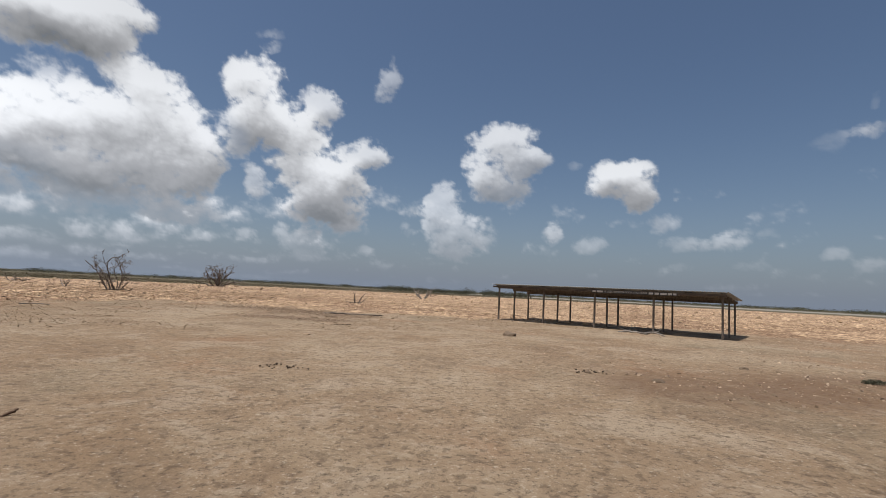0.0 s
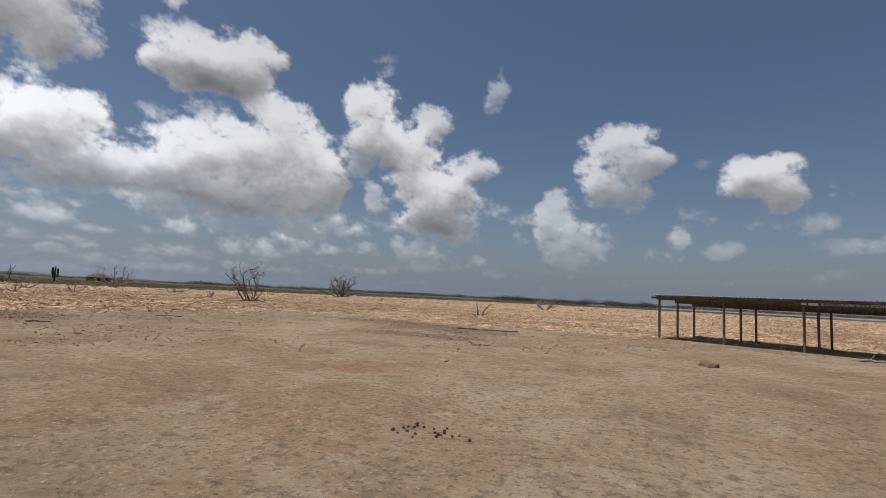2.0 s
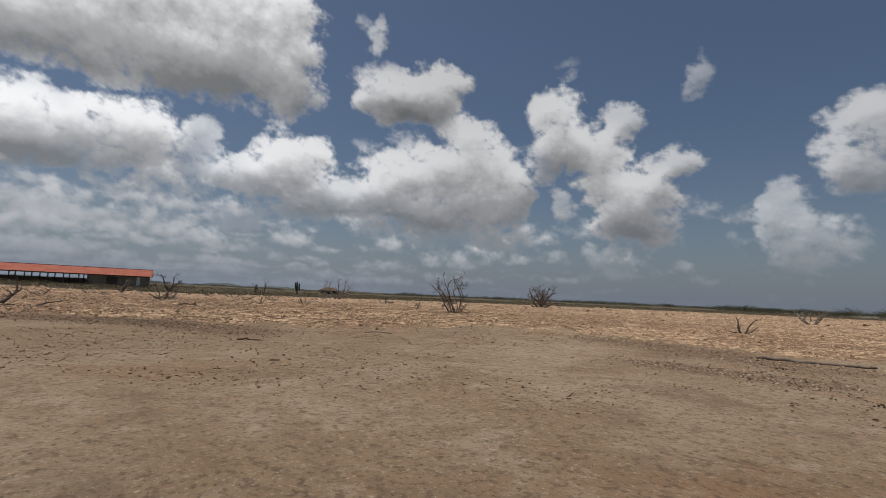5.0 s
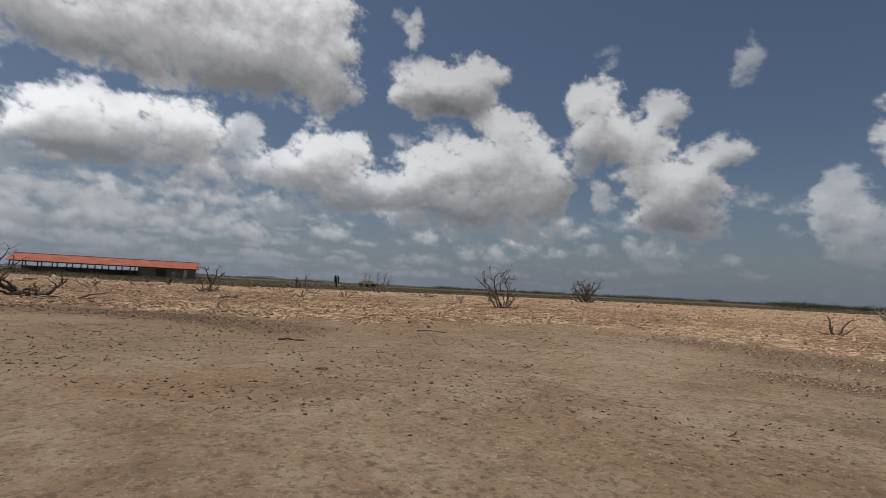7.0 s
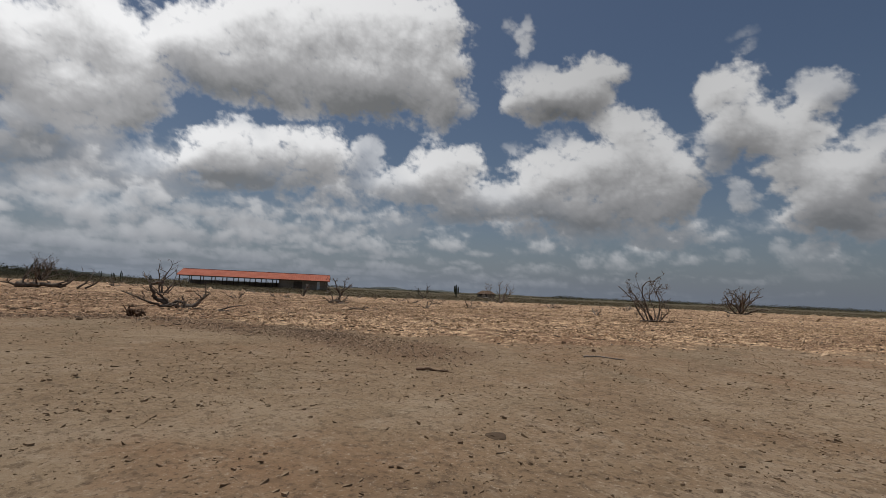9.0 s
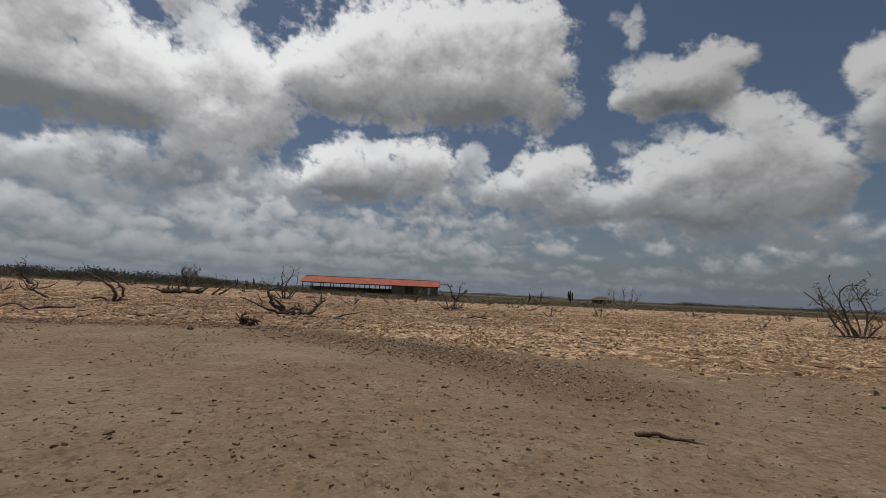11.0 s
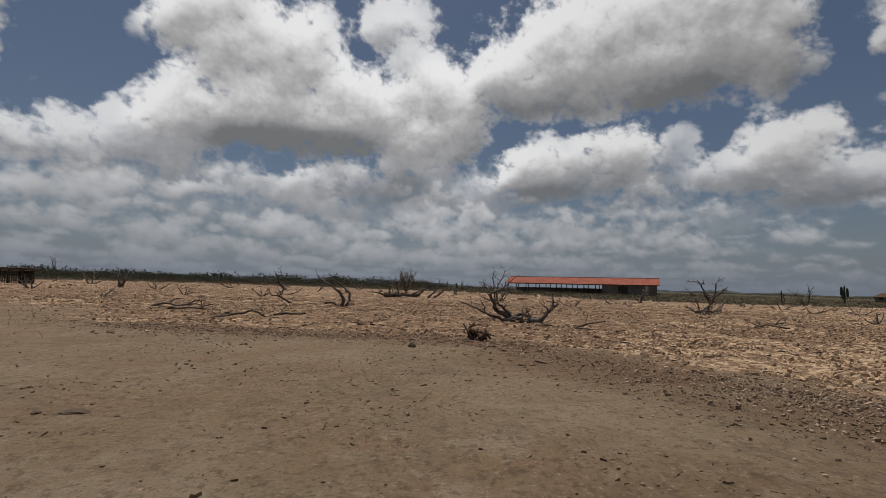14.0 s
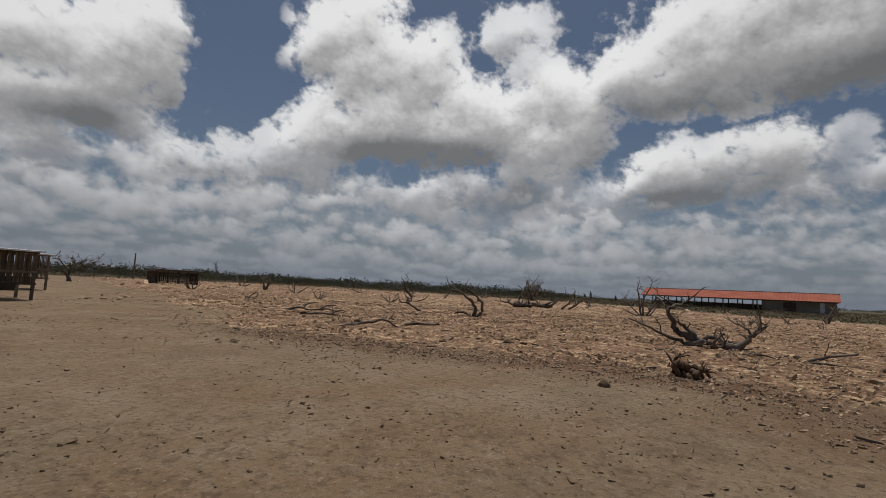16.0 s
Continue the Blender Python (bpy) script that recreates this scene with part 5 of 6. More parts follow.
def cactus(x, y, high, arms, seed, label):
    rnd = random.Random(seed)
    plant = thing("columnar_cactus", pose(x, y, floor_z(x, y) - 0.1), label, "cactus", "cacti on the skyline")
    part("stem", column([Vector((0, 0, high * i / 8)) for i in range(9)], high * 0.045), None, plant)
    for k in range(arms):
        a = rnd.uniform(0, 2 * math.pi)
        z0, out, top = high * rnd.uniform(0.2, 0.45), high * rnd.uniform(0.10, 0.2), high * rnd.uniform(0.7, 1.0)
        w = Vector((math.cos(a), math.sin(a), 0))
        line = [Vector((0, 0, z0)), w * (out * 0.6) + Vector((0, 0, z0 + high * 0.02))] + [w * out + Vector((0, 0, z0 + (top - z0) * (0.12 + 0.88 * i / 6))) for i in range(7)]
        part("arm", column(line, high * 0.036), None, plant)
    return plant


cactus(*bearing(51.2, 150), 4.2, 5, 3, "tall many-armed candelabra cactus above dry grass")
rnd = random.Random(77)
for i in range(12):
    az = 84 + 36 * rnd.random()
    x, y = bearing(az, rnd.uniform(118, 150))
    cactus(x, y, rnd.uniform(1.6, 3.0), rnd.randint(1, 4), 500 + i, "dark columnar cactus among grey-green scrub")
cactus(*bearing(55.8, 145), 2.6, 2, 9, "small candelabra cactus above dry grass")


def small_house(m, w, d, high, top, roof_mat, wall_mat, label, group=""):
    house = thing("house", m, label, "house", group)
    part("wall", box(-w / 2, -d / 2, -0.5, w / 2, d / 2, high), wall_mat, house)
    bm = bmesh.new()
    o = 0.5
    v = [bm.verts.new(p) for p in ((-w / 2 - o, -d / 2 - o, high - 0.1), (w / 2 + o, -d / 2 - o, high - 0.1), (w / 2 + o, d / 2 + o, high - 0.1), (-w / 2 - o, d / 2 + o, high - 0.1),
                                   (-w / 4, 0, top), (w / 4, 0, top))]
    for f in ((0, 1, 5, 4), (1, 2, 5), (2, 3, 4, 5), (3, 0, 4), (3, 2, 1, 0)):
        bm.faces.new([v[i] for i in f])
    part("roof", bm, roof_mat, house)
    part("door", box(-0.5, -d / 2 - 0.04, 0.0, 0.5, -d / 2, 2.1), DARKBOARD, house)
    for x in (-w * 0.3, w * 0.3):
        part("window", box(x - 0.6, -d / 2 - 0.04, 1.0, x + 0.6, -d / 2, 2.0), DARKBOARD, house)
    return house


x, y = bearing(47.9, 210)
small_house(pose(x, y, -0.3, 0, 0, 48), 7.5, 5, 2.0, 3.3, simple("brown_thatch", (0.10, 0.06, 0.035), (0.17, 0.11, 0.07), 1.0), BLOCK, "low brown-roofed hut beyond the grass")
for az, d, w in ((138.2, 330, 12), (136.3, 360, 16), (140.6, 300, 9)):
    x, y = bearing(az, d)
    small_house(pose(x, y, floor_z(x, y), 0, 0, az), w, 8, 3.2, 4.6, SHEET, BLOCK, "distant pale house above dark scrub", "distant houses")
x, y = bearing(137.0, 100, (-22.0, 9.2))
pole = thing("utility_pole", pose(x, y, floor_z(x, y)), "plain dark wooden pole beside the drive", "pole")
bm = bmesh.new()
bmesh.ops.create_cone(bm, cap_ends=True, segments=10, radius1=0.14, radius2=0.10, depth=4.6, matrix=Matrix.Translation((0, 0, 2.1)))
part("shaft", bm, TIMBER, pole)
part("cap", box(-0.14, -0.14, 4.4, 0.14, 0.14, 4.46, 0.01), TIMBER, pole)


def hill(az, dist, w, high, seed):
    n = 60
    t = np.linspace(-1, 1, n)
    prof = high * np.cos(t * np.pi / 2) ** 1.4 * (0.8 + 0.4 * fbm(t * 4 + seed, t * 0.0, 0.0, 3, seed=seed))
    rows = []
    for k, s in ((0, 0.0), (1, 0.55), (2, 0.9), (3, 1.0), (4, 0.7), (5, 0.0)):
        for i in range(n):
            px, py = bearing(az - t[i] * w, dist + (k - 3) * 60)
            rows.append((px, py, prof[i] * s - 2))
    k = (np.arange(5)[:, None] * n + np.arange(n - 1)[None, :]).ravel()
    return tagged(new("distant_hill", mesh_of("distant_hill", rows, np.stack([k, k + 1, k + n + 1, k + n], 1), HILL, True)), "low hazy hill on the far horizon", "hill", kind="structure")


for args in ((60.5, 2300, 3.6, 18, 3), (55, 2500, 5, 13, 5), (93, 2600, 9, 26, 7), (47, 2600, 5, 9, 9)):
    hill(*args)


# ---- scrub and dry grass ----
def leaf_cloud(centres, radii, heights, per, size, rnd):
    """Clumps of small upright leaves: arrays of verts and triangles."""
    n = len(centres)
    c = np.repeat(centres, per, 0)
    r, h = np.repeat(radii, per), np.repeat(heights, per)
    d = rnd.normal(size=(n * per, 3))
    d /= np.linalg.norm(d, axis=1, keepdims=True)
    q = rnd.random(n * per) ** 0.45
    lump = 0.72 + 0.5 * vnoise(d[:, 0] * 2.2 + c[:, 0], d[:, 1] * 2.2 + c[:, 1], d[:, 2] * 2.2, 3)
    p = c + np.stack([d[:, 0] * r * q * lump, d[:, 1] * r * q * lump, h * (0.5 + 0.5 * d[:, 2] * q * lump)], 1)
    s = size * np.repeat(np.maximum(radii, 0.4), per) * rnd.uniform(0.6, 1.4, n * per)
    tri = []
    for _ in range(3):
        e = rnd.normal(size=(n * per, 3))
        e /= np.linalg.norm(e, axis=1, keepdims=True)
        tri.append(p + e * s[:, None])
    v = np.stack(tri, 1).reshape(-1, 3)
    v[:, 2] = np.maximum(v[:, 2], np.repeat(np.repeat(centres[:, 2], per), 3))
    return v, np.arange(len(v)).reshape(-1, 3)


def scrub(name, label, seed, spans, mat, per, size, wide=1.0):
    """spans: bearing from, to, near, far, how many, clump height low, high."""
    rnd = np.random.default_rng(seed)
    cs, rs, hs = [], [], []
    for a0, a1, d0, d1, many, h0, h1 in spans:
        a, d = rnd.uniform(a0, a1, many), d0 + (d1 - d0) * rnd.random(many) ** 0.8
        x, y = -14 - d * np.sin(np.radians(a)), 10 + d * np.cos(np.radians(a))
        h = rnd.uniform(h0, h1, many) * (0.65 + 0.7 * vnoise(a * 0.9, d * 0.01, 0, seed))
        cs.append(np.stack([x, y, height(x, y) - 0.1], 1)), rs.append(h * rnd.uniform(0.5, 0.95, many) * wide), hs.append(h)
    v, f = leaf_cloud(np.concatenate(cs), np.concatenate(rs), np.concatenate(hs), per, size, rnd)
    return tagged(new(name, mesh_of(name, v, f, mat)), label, "scrub", kind="stuff")


scrub("treeline", "dark grey-green thorn scrub along the horizon", 5, [
    (90, 152, 122, 150, 950, 1.3, 2.1), (84, 96, 140, 190, 130, 0.7, 1.5), (126, 150, 90, 122, 70, 0.8, 1.5)], LEAF, 200, 0.036, 1.9)
scrub("far_treeline", "dark low scrub far off on the horizon", 15, [
    (92, 152, 150, 210, 600, 2.0, 3.0), (-48, 40, 360, 520, 1500, 1.9, 3.0), 
    (40, 84, 300, 460, 700, 1.0, 1.9), (20, 60, 230, 300, 60, 1.0, 2.2)], LEAF, 62, 0.062, 2.2)
scrub("dark_bushes", "dark green rounded bushes beyond the pale rubble", 25, [(-7, 4, 228, 250, 60, 2.0, 3.2), (-14, -9, 220, 240, 40, 2.2, 3.4)], LEAF, 300, 0.05, 1.9)
scrub("low_scrub", "brown-green low scrub in dry grass", 6, [(30, 92, 96, 190, 420, 0.4, 0.8), (-10, 40, 130, 260, 260, 0.4, 0.8), (84, 125, 100, 140, 300, 0.4, 1.0), (66, 84, 92, 112, 90, 0.5, 1.0)],
      simple("dusty_scrub", (0.140, 0.112, 0.062), (0.190, 0.152, 0.088), 0.2, 1.0, vary="island", relief=0.0, deep=0.8), 64, 0.080, 1.9)


def dry_grass():
    rnd = np.random.default_rng(12)
    n = 175000
    a = rnd.uniform(-30, 150, n)
    d = 78 + 190 * rnd.random(n) ** 1.4
    x, y = -14 - d * np.sin(np.radians(a)), 10 + d * np.cos(np.radians(a))
    keep = grass_share(x, y) + (vnoise(x * 0.2, y * 0.2, 0, 3) - 0.5) * 0.7 > 0.45
    x, y = x[keep], y[keep]
    n = len(x)
    z = height(x, y) - 0.03
    h, w, t = rnd.uniform(0.12, 0.32, n), rnd.uniform(0.03, 0.09, n), rnd.uniform(0, np.pi, n)
    cx, cy = np.cos(t) * w, np.sin(t) * w
    lean = rnd.normal(0, 0.3, (n, 2))
    v = np.stack([np.stack([x - cx, y - cy, z], 1), np.stack([x + cx, y + cy, z], 1), np.stack([x + lean[:, 0], y + lean[:, 1], z + h], 1)], 1).reshape(-1, 3)
    return tagged(new("dry_grass", mesh_of("dry_grass", v, np.arange(len(v)).reshape(-1, 3), DRY)), "dry brown grass tufts beyond the rubble", "grass", kind="stuff")


dry_grass()


# ---- stones ----
def stone_shape(seed, flat):
    """A broken eight-cornered lump, edges unequal: verts and triangles."""
    rnd = np.random.default_rng(seed)
    v = np.array([(x, y, z) for z in (-1, 1) for y in (-1, 1) for x in (-1, 1)], float)
    v[:, :2] *= rnd.uniform(0.55, 1.05, (8, 2))
    v[4:, :2] *= rnd.uniform(0.5, 0.85)
    v[:, 2] *= flat * rnd.uniform(0.6, 1.2, 8)
    q = [(0, 2, 3, 1), (4, 5, 7, 6), (0, 1, 5, 4), (1, 3, 7, 5), (3, 2, 6, 7), (2, 0, 4, 6)]
    return v, np.array([t for a, b, c, d in q for t in ((a, b, c), (a, c, d))])


def shard_shape(seed, flat, corners=3, low_top=0.0, narrow=0.78):
    """A chip with a broken flat top, its foot sunk in the earth: verts and triangles."""
    rnd = np.random.default_rng(seed)
    n = corners
    a = np.arange(n) * 2 * np.pi / n + rnd.normal(0, 0.3, n)
    r = rnd.uniform(0.6, 1.15, n)
    low = np.stack([np.cos(a) * r, np.sin(a) * r, np.full(n, -flat)], 1)
    high = low * rnd.uniform(narrow, narrow + 0.22, (n, 1)) + rnd.normal(0, 0.10, (n, 3))
    high[:, 2] = flat * rnd.uniform(low_top, 1.2, n)
    k = np.arange(n)
    m = (k + 1) % n
    f = [(k[i], m[i], m[i] + n) for i in k] + [(k[i], m[i] + n, k[i] + n) for i in k] + [(n, n + i, n + i + 1) for i in range(1, n - 1)]
    return np.concatenate([low, high]), np.array(f)


def chunk_shape(seed, flat):
    return shard_shape(seed, flat, 4, 0.45, 0.54)


def strew(name, label, x, y, size, mat, flat, seed, sink=0.25, tilt=0.25, make=stone_shape, longest=2.0):
    rnd = np.random.default_rng(seed)
    n = len(x)
    shapes = [make(seed * 31 + k, flat) for k in range(7)]
    base = np.stack([s[0] for s in shapes])[rnd.integers(0, 7, n)]
    t = rnd.uniform(0, 2 * np.pi, n)
    c, s = np.cos(t)[:, None], np.sin(t)[:, None]
    long = rnd.uniform(0.4 * longest, longest, n)[:, None]
    px, py, pz = base[:, :, 0] * long, base[:, :, 1], base[:, :, 2]
    pz = pz + px * rnd.normal(0, tilt, n)[:, None] + py * rnd.normal(0, tilt, n)[:, None]
    X = x[:, None] + (px * c - py * s) * size[:, None]
    Y = y[:, None] + (px * s + py * c) * size[:, None]
    Z = height(x, y)[:, None] + (pz + flat * (1 - sink * 2)) * size[:, None]
    v = np.stack([X, Y, Z], 2).reshape(-1, 3)
    f = (shapes[0][1][None] + (np.arange(n) * len(shapes[0][0]))[:, None, None]).reshape(-1, 3)
    return tagged(new(name, mesh_of(name, v, f, mat)), label, "stones", kind="stuff")


rng = np.random.default_rng(3)


def field(n, r0, r1, a0=-60, a1=165, power=0.62):
    a = rng.uniform(a0, a1, n)
    d = r0 + (r1 - r0) * rng.random(n) ** power
    return -14 - d * np.sin(np.radians(a)), 10 + d * np.cos(np.radians(a))


x, y = field(190000, 5, 62)
clump = fbm(x * 0.9, y * 0.9, 0.0, 3, seed=77)
keep = rubble_share(x, y) * (0.10 + 1.1 * ramp(clump, 0.44, 0.60)) * (1 - 0.6 * bare_share(x, y)) > rng.random(len(x))
x, y = x[keep], y[keep]
size = np.clip(rng.lognormal(-3.55, 0.55, len(x)), 0.012, 0.10)
big = size > 0.042
strew("coral_rubble", "bleached broken coral stones strewn over the ground", x[big], y[big], size[big], RUBBLE, 0.44, 4, make=chunk_shape)
strew("coral_chips", "small bleached coral chips strewn over the ground", x[~big], y[~big], size[~big], RUBBLE, 0.44, 5, make=shard_shape)
# loose slabs heaped in patches where the drive passes nearest
x, y = field(110000, 8, 48, 0, 150, 0.62)
heap = fbm(x * 0.55, y * 0.55, 0.0, 4, 0.6, seed=79)
keep = rubble_share(x, y) ** 3 * (0.05 + ramp(heap, 0.47, 0.60)) * (1 - 0.45 * bare_share(x, y)) > rng.random(len(x))
x, y = x[keep], y[keep]
strew("coral_slabs", "broken pale coral slabs lying in loose patches", x, y, np.clip(rng.lognormal(-3.12, 0.40, len(x)), 0.025, 0.11), RUBBLE, 0.42, 24, sink=0.10, tilt=0.24, make=chunk_shape, longest=1.4)
x, y = field(4200, 9, 60, 0, 150, 0.7)
keep = rubble_share(x, y) > rng.random(len(x))
x, y = x[keep], y[keep]
strew("wood_scraps", "dark broken twigs and bark strewn on the rubble", x, y, np.clip(rng.lognormal(-3.5, 0.4, len(x)), 0.012, 0.036), DEADWOOD, 0.5, 27, sink=0.0, tilt=0.10, make=shard_shape, longest=7.0)
x, y = field(9000, 60, 150, power=0.8)
keep = rubble_share(x, y) * (1 - grass_share(x, y)) > rng.random(len(x))
x, y = x[keep], y[keep]
strew("far_rubble", "distant bleached stones and clods", x, y, np.clip(rng.lognormal(-2.3, 0.5, len(x)), 0.06, 0.35), RUBBLE, 0.4, 6)
x, y = field(3500, 10, 90)
keep = rubble_share(x, y) > rng.random(len(x))
x, y = x[keep], y[keep]
strew("brown_clods", "dark brown clods and wood scraps among the rubble", x, y, np.clip(rng.lognormal(-3.25, 0.5, len(x)), 0.016, 0.11), DARK_STONE, 0.42, 8, make=chunk_shape)
x, y = field(108000, 0.5, 40, -60, 165, 0.58)
keep = (1 - rubble_share(x, y)) * (0.14 + ramp(fbm(x * 0.4, y * 0.4, 0.0, 3, seed=78), 0.42, 0.65)) > rng.random(len(x))
x, y = x[keep], y[keep]
strew("pebbles", "small brown pebbles on packed earth", x, y, np.clip(rng.lognormal(-4.3, 0.45, len(x)), 0.007, 0.04), PEBBLE, 0.45, 9, make=shard_shape)
x, y = field(15000, 0.8, 38, -60, 165, 0.60)
keep = (1 - rubble_share(x, y)) * ramp(fbm(x * 0.8, y * 0.8, 0.0, 4, 0.6, seed=83), 0.46, 0.66) > rng.random(len(x))
x, y = x[keep], y[keep]
strew("trodden_bits", "dark bits of dung and bark trodden over the drive", x, y, np.clip(rng.lognormal(-4.45, 0.42, len(x)), 0.006, 0.024), SCRAP, 0.38, 37, make=chunk_shape)
# brown clods kicked up along the edge of the drive and before the shelter's end
cx, cy = [], []
for (ax, ay), (bx, by) in zip(EDGE[2:17], EDGE[3:18]):
    n = int(9 * math.hypot(bx - ax, by - ay))
    s = rng.random(n)
    cx.append(ax + (bx - ax) * s + rng.normal(0, 0.9, n)), cy.append(ay + (by - ay) * s + rng.normal(0, 0.9, n))
for ax, ay, wx, wy, n in ((7.0, 10.6, 3.0, 1.6, 210), (14.5, 20.5, 2.6, 1.8, 200), (2.5, 12.5, 3.0, 1.2, 60), (12.0, 13.0, 2.6, 2.2, 320), (17.5, 17.0, 3.0, 2.4, 340), (-4.5, 24.2, 3.4, 1.6, 300)):
    cx.append(rng.normal(ax, wx, n)), cy.append(rng.normal(ay, wy, n))
x, y = np.concatenate(cx), np.concatenate(cy)
strew("loose_clods", "loose brown clods of earth and stone on the drive", x, y, np.clip(rng.lognormal(-3.9, 0.5, len(x)), 0.010, 0.07), GRAVEL, 0.36, 14, make=chunk_shape, longest=1.6)
gx, gy = [], []
for ax, ay, bx, by, w in GRAVEL_BEDS:
    n = int((60 if ax > 0 else 460) * math.hypot(bx - ax, by - ay))
    s = rng.uniform(-0.15, 1.15, n)
    gx.append(ax + (bx - ax) * s + rng.normal(0, w * 0.6, n)), gy.append(ay + (by - ay) * s + rng.normal(0, w * 0.6, n))
x, y = np.concatenate(gx), np.concatenate(gy)
strew("gravel_bed", "grey gravel and broken stone along the drive's edge", x, y, np.clip(rng.lognormal(-3.9, 0.45, len(x)), 0.009, 0.06), GRAVEL, 0.38, 10, make=chunk_shape, longest=1.5)


def single_stone(name, x, y, size, mat, label, category, flat=0.6, seed=0, parent=None):
    """One rounded, chipped stone."""
    rnd = random.Random(seed)
    bm = bmesh.new()
    bmesh.ops.create_icosphere(bm, subdivisions=2, radius=1.0)
    off = Vector((seed * 1.7, seed * 0.9, 0))
    for v in bm.verts:
        v.co *= 0.8 + 0.45 * noise.noise(v.co * 1.3 + off)
        v.co.x *= 1.25
        v.co.z *= flat
        if v.co.z < -0.25 * flat:
            v.co.z = -0.25 * flat
    bmesh.ops.scale(bm, vec=(size, size, size), verts=bm.verts)
    ob = part(name, bm, mat)
    ob.matrix_world = pose(x, y, floor_z(x, y) + 0.12 * size * flat, 0, 0, rnd.uniform(0, 360))
    return tagged(ob, label, category)


single_stone("boulder", 2.55, 17.4, 0.30, DARK_STONE, "flat dark grey stone on packed earth", "stone", 0.55, 3)
single_stone("block", -30.6, 9.9, 0.11, DARK_STONE, "dark squarish block on the drive's edge", "stone", 1.0, 5)
single_stone("stone", 4.1, 9.0, 0.12, DARK_STONE, "dark brown stone on packed earth", "stone", 0.6, 7)
single_stone("stone", 4.0, 9.6, 0.07, STONE, "small pale stone on packed earth", "stone", 0.6, 8)
for k, (x, y, r) in enumerate(((-36.8, 7.6, 0.19), (-36.3, 8.1, 0.12), (-35.9, 5.8, 0.13), (-40.3, 1.1, 0.20), (-42.9, -2.9, 0.22), (-41.2, 2.9, 0.13), (-26.9, 17.6, 0.13), (-35.9, 13.9, 0.11))):
    single_stone("stone", x, y, r, CLOD if k < 6 else STONE, ("brown rough stone lying on the rubble", "pale rough stone lying on the rubble")[k > 5], "stone", 0.65, 60 + k)
single_stone("stone", -24.3, 6.6, 0.14, DARK_STONE, "long flat dark stone sunk in the earth", "stone", 0.30, 71)
single_stone("stone", -24.2, 6.25, 0.055, DARK_STONE, "small dark round stone on packed earth", "stone", 0.7, 72)
single_stone("stone", -3.85, 14.2, 0.15, STONE, "pale flat stone on packed earth", "stone", 0.4, 73)
single_stone("stone", -13.8, 13.8, 0.13, CLOD, "flat dark clod trodden into the earth", "clod", 0.22, 76)
single_stone("stone", 3.0, 9.7, 0.09, DARK_STONE, "dark stone on a patch of grey gravel", "stone", 0.6, 74)
single_stone("stone", 7.2, 11.4, 0.11, DARK_STONE, "dark brown rough stone on packed earth", "stone", 0.6, 75)
single_stone("stone", -31.4, 14.2, 0.10, DARK_STONE, "dark stone at the rubble's edge", "stone", 0.6, 11)
for k, (x, y) in enumerate(((-2.7, 8.6), (3.05, 9.9), (-5.2, 22.8), (-3.7, 18.2))):
    heap = thing("dung_heap", pose(x, y, floor_z(x, y)), "dark dried dung scattered on the earth", "dung", "dung heaps")
    rnd = random.Random(600 + k)
    for j in range(24):
        bm = bmesh.new()
        bmesh.ops.create_icosphere(bm, subdivisions=1, radius=1.0)
        s = rnd.uniform(0.010, 0.022)
        for v in bm.verts:
            v.co = Vector((v.co.x * s * rnd.uniform(0.8, 1.6), v.co.y * s * rnd.uniform(0.8, 1.5), v.co.z * s * 0.8))
        o = part("dropping", bm, DUNG, heap)
        o.location = (rnd.gauss(0, 0.22), rnd.gauss(0, 0.14), s * 0.6)
shaped_wood(8.9, 21.6, -38, [(0.05, 0.03, (-0.9, 0.0, 0.05), (-0.3, 0.05, 0.12), (0.4, 0.0, 0.06)), (0.06, 0.02, (0.2, 0.1, 0.05), (0.6, 0.1, 0.14), (1.1, 0.0, 0.05))],
            149, "bleached driftwood lying before the shelter", "driftwood", "branch", PALEWOOD, level=1, many=2)
shaped_wood(-17.5, 15.6, 52, [(0.045, 0.02, (-0.42, 0.0, 0.05), (-0.2, 0.05, 0.09), (0.05, 0.0, 0.06), (0.28, 0.05, 0.07)), (0.04, 0.015, (-0.1, 0.05, 0.04), (0.15, 0.0, 0.06), (0.45, -0.05, 0.04))],
            157, "short dark rotten log on packed earth", "rotten_log", "log", ROOTWOOD, level=0, size=0.85, stout=0.85)
shaped_wood(-17.4, 20.8, 34, [(0.022, 0.014, (-0.5, 0.0, 0.05), (-0.2, 0.1, 0.08), (0.2, 0.0, 0.07), (0.5, 0.1, 0.05))], 151, "pale crooked stick lying on the earth", "stick", "stick", PALEWOOD, level=0)
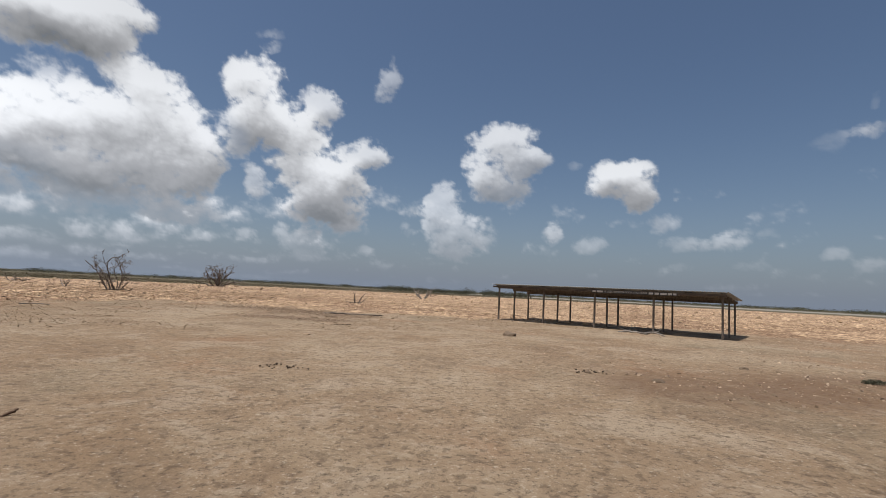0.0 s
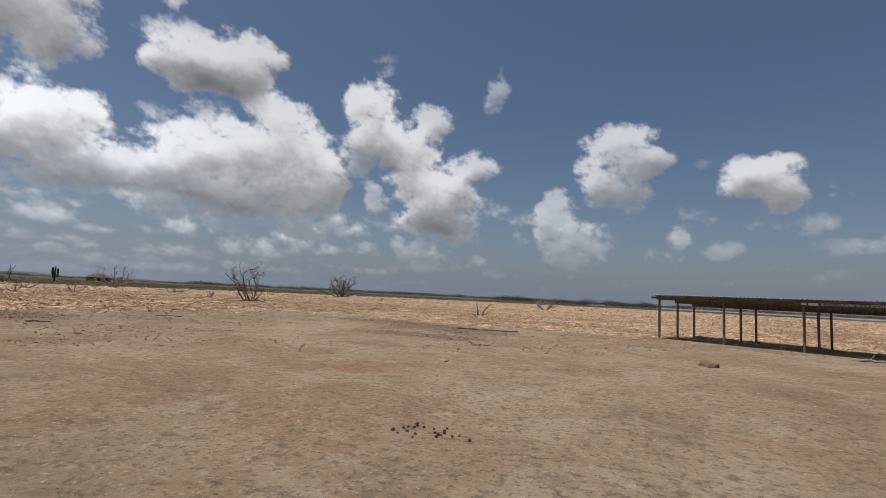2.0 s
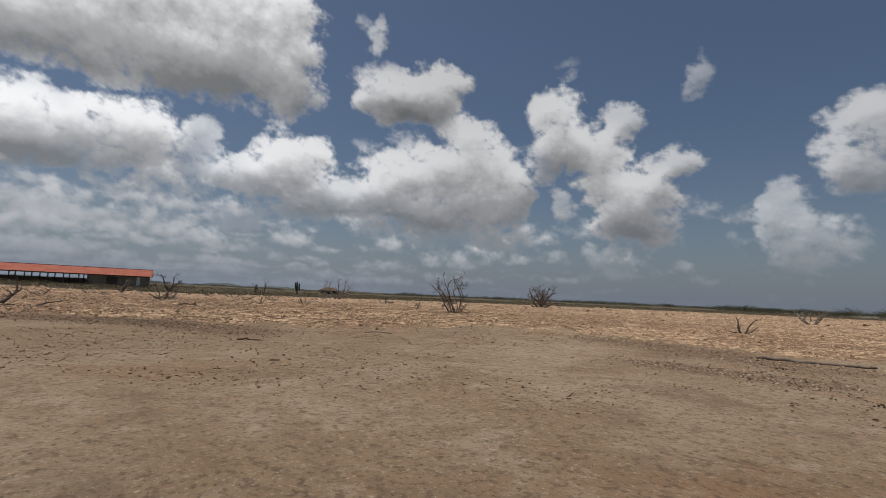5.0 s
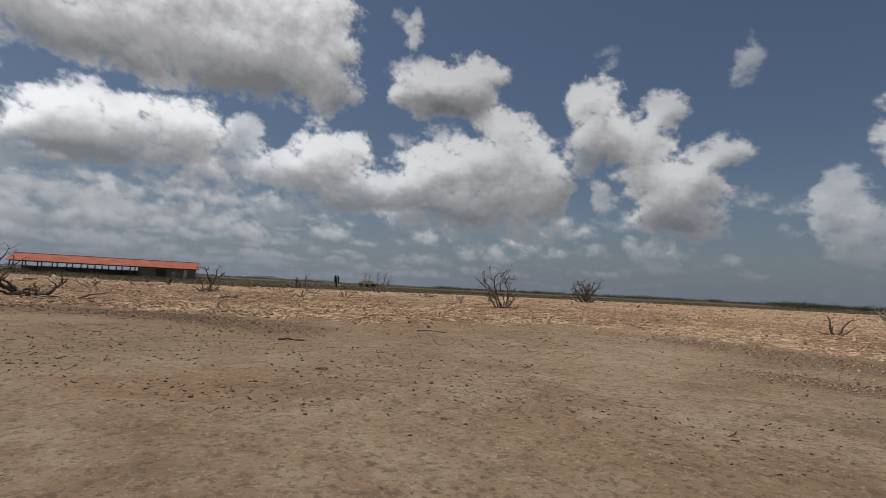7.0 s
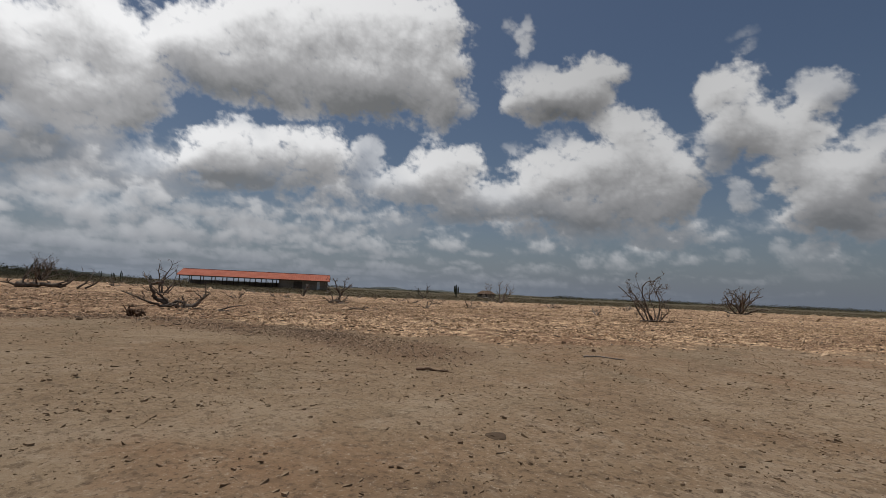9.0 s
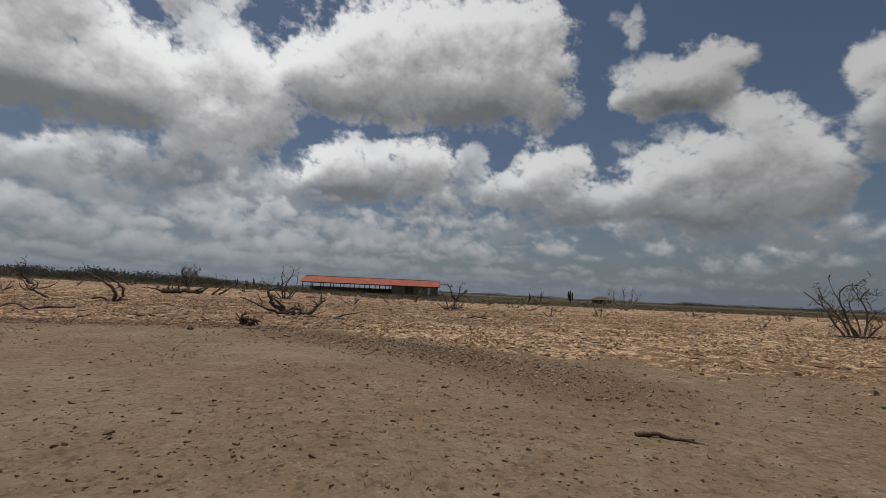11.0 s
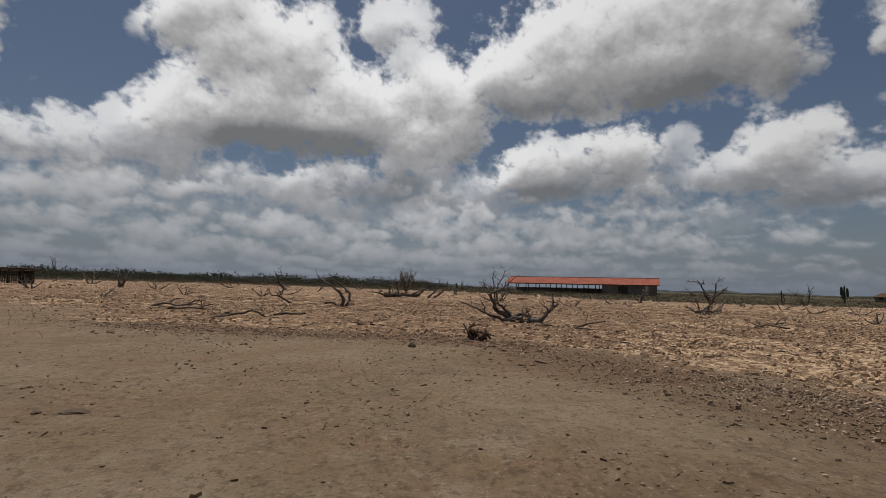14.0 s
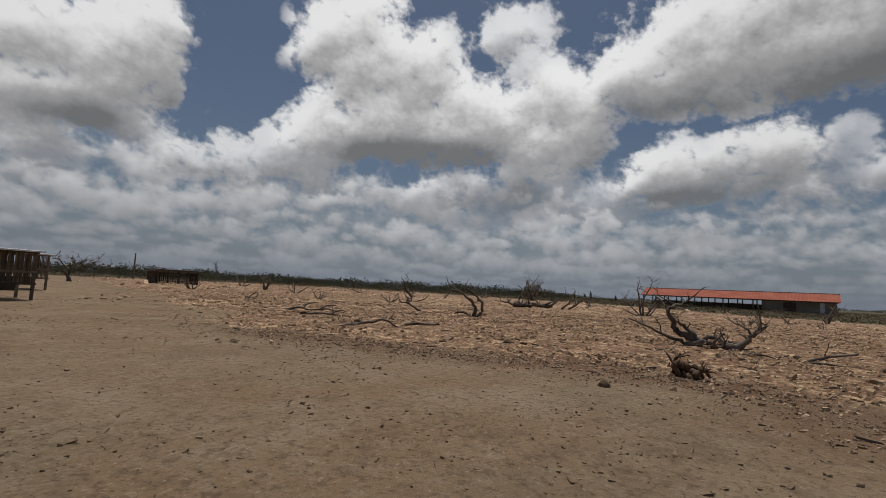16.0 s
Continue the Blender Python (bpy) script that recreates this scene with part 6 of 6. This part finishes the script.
shaped_wood(-4.7, 25.4, 0, [(0.05, 0.03, (-1.4, 0.0, 0.06), (-0.4, 0.05, 0.08), (0.6, 0.0, 0.07), (1.7, 0.1, 0.08))], 153, "long straight dead branch on the ground", "fallen_branch", "branch", level=0)

shaped_wood(-4.35, 4.95, 40, [(0.030, 0.012, (-0.25, 0.0, 0.02), (-0.05, 0.0, 0.03), (0.07, 0.02, 0.06), (0.13, 0.02, 0.10))], 158, "curled strip of dry bark on packed earth", "bark_strip", "bark", ROOTWOOD, level=0)
rnd = np.random.default_rng(91)
v, f = leaf_cloud(np.array([(0.0, 0.0, 0.0), (0.14, 0.05, 0.0), (-0.12, 0.04, 0.0)]), np.array([0.16, 0.13, 0.11]), np.array([0.11, 0.08, 0.07]), 260, 0.05, rnd)
plant = tagged(new("low_plant", mesh_of("low_plant", v, f, LEAF)), "small flat grey-green plant growing on bare earth", "plant")
plant.matrix_world = pose(8.9, 9.9, floor_z(8.9, 9.9))

for k in range(7):
    single_stone("stone", -42.3 - 0.65 * k + 0.2 * (k % 2), -15.9 + 0.12 * (k % 3) - 0.10 * k, 0.13 + 0.05 * (k % 3), STONE, "pale stone in a row beside the feeder", "stone", 0.6, 40 + k)

# larger loose slabs, each by itself, where the drive passes nearest
shapes = []
for k in range(6):
    v, f = shard_shape(900 + k, 0.36, 5 + k % 3, 0.6)
    bm = bmesh.new()
    vs = [bm.verts.new(p) for p in v]
    for t in f:
        bm.faces.new([vs[i] for i in t])
    me = bpy.data.meshes.new("stone")
    bm.to_mesh(me)
    bm.free()
    me.materials.append(STONE)
    shapes.append(me)
count = 0
while count < 290:
    x, y = field(1, 12, 40, 10, 140, 0.8)
    if rubble_share(x, y)[0] < rng.random():
        continue
    ob = new("stone", shapes[count % 6])
    ob.parent = ground
    s = float(np.clip(rng.lognormal(-3.2, 0.4), 0.026, 0.09))
    ob.matrix_world = pose(x[0], y[0], floor_z(x[0], y[0]) + 0.1 * s, rng.normal(0, 9), rng.normal(0, 9), rng.uniform(0, 360)) @ Matrix.Diagonal((s * rng.uniform(0.9, 1.6), s, s, 1))
    count += 1
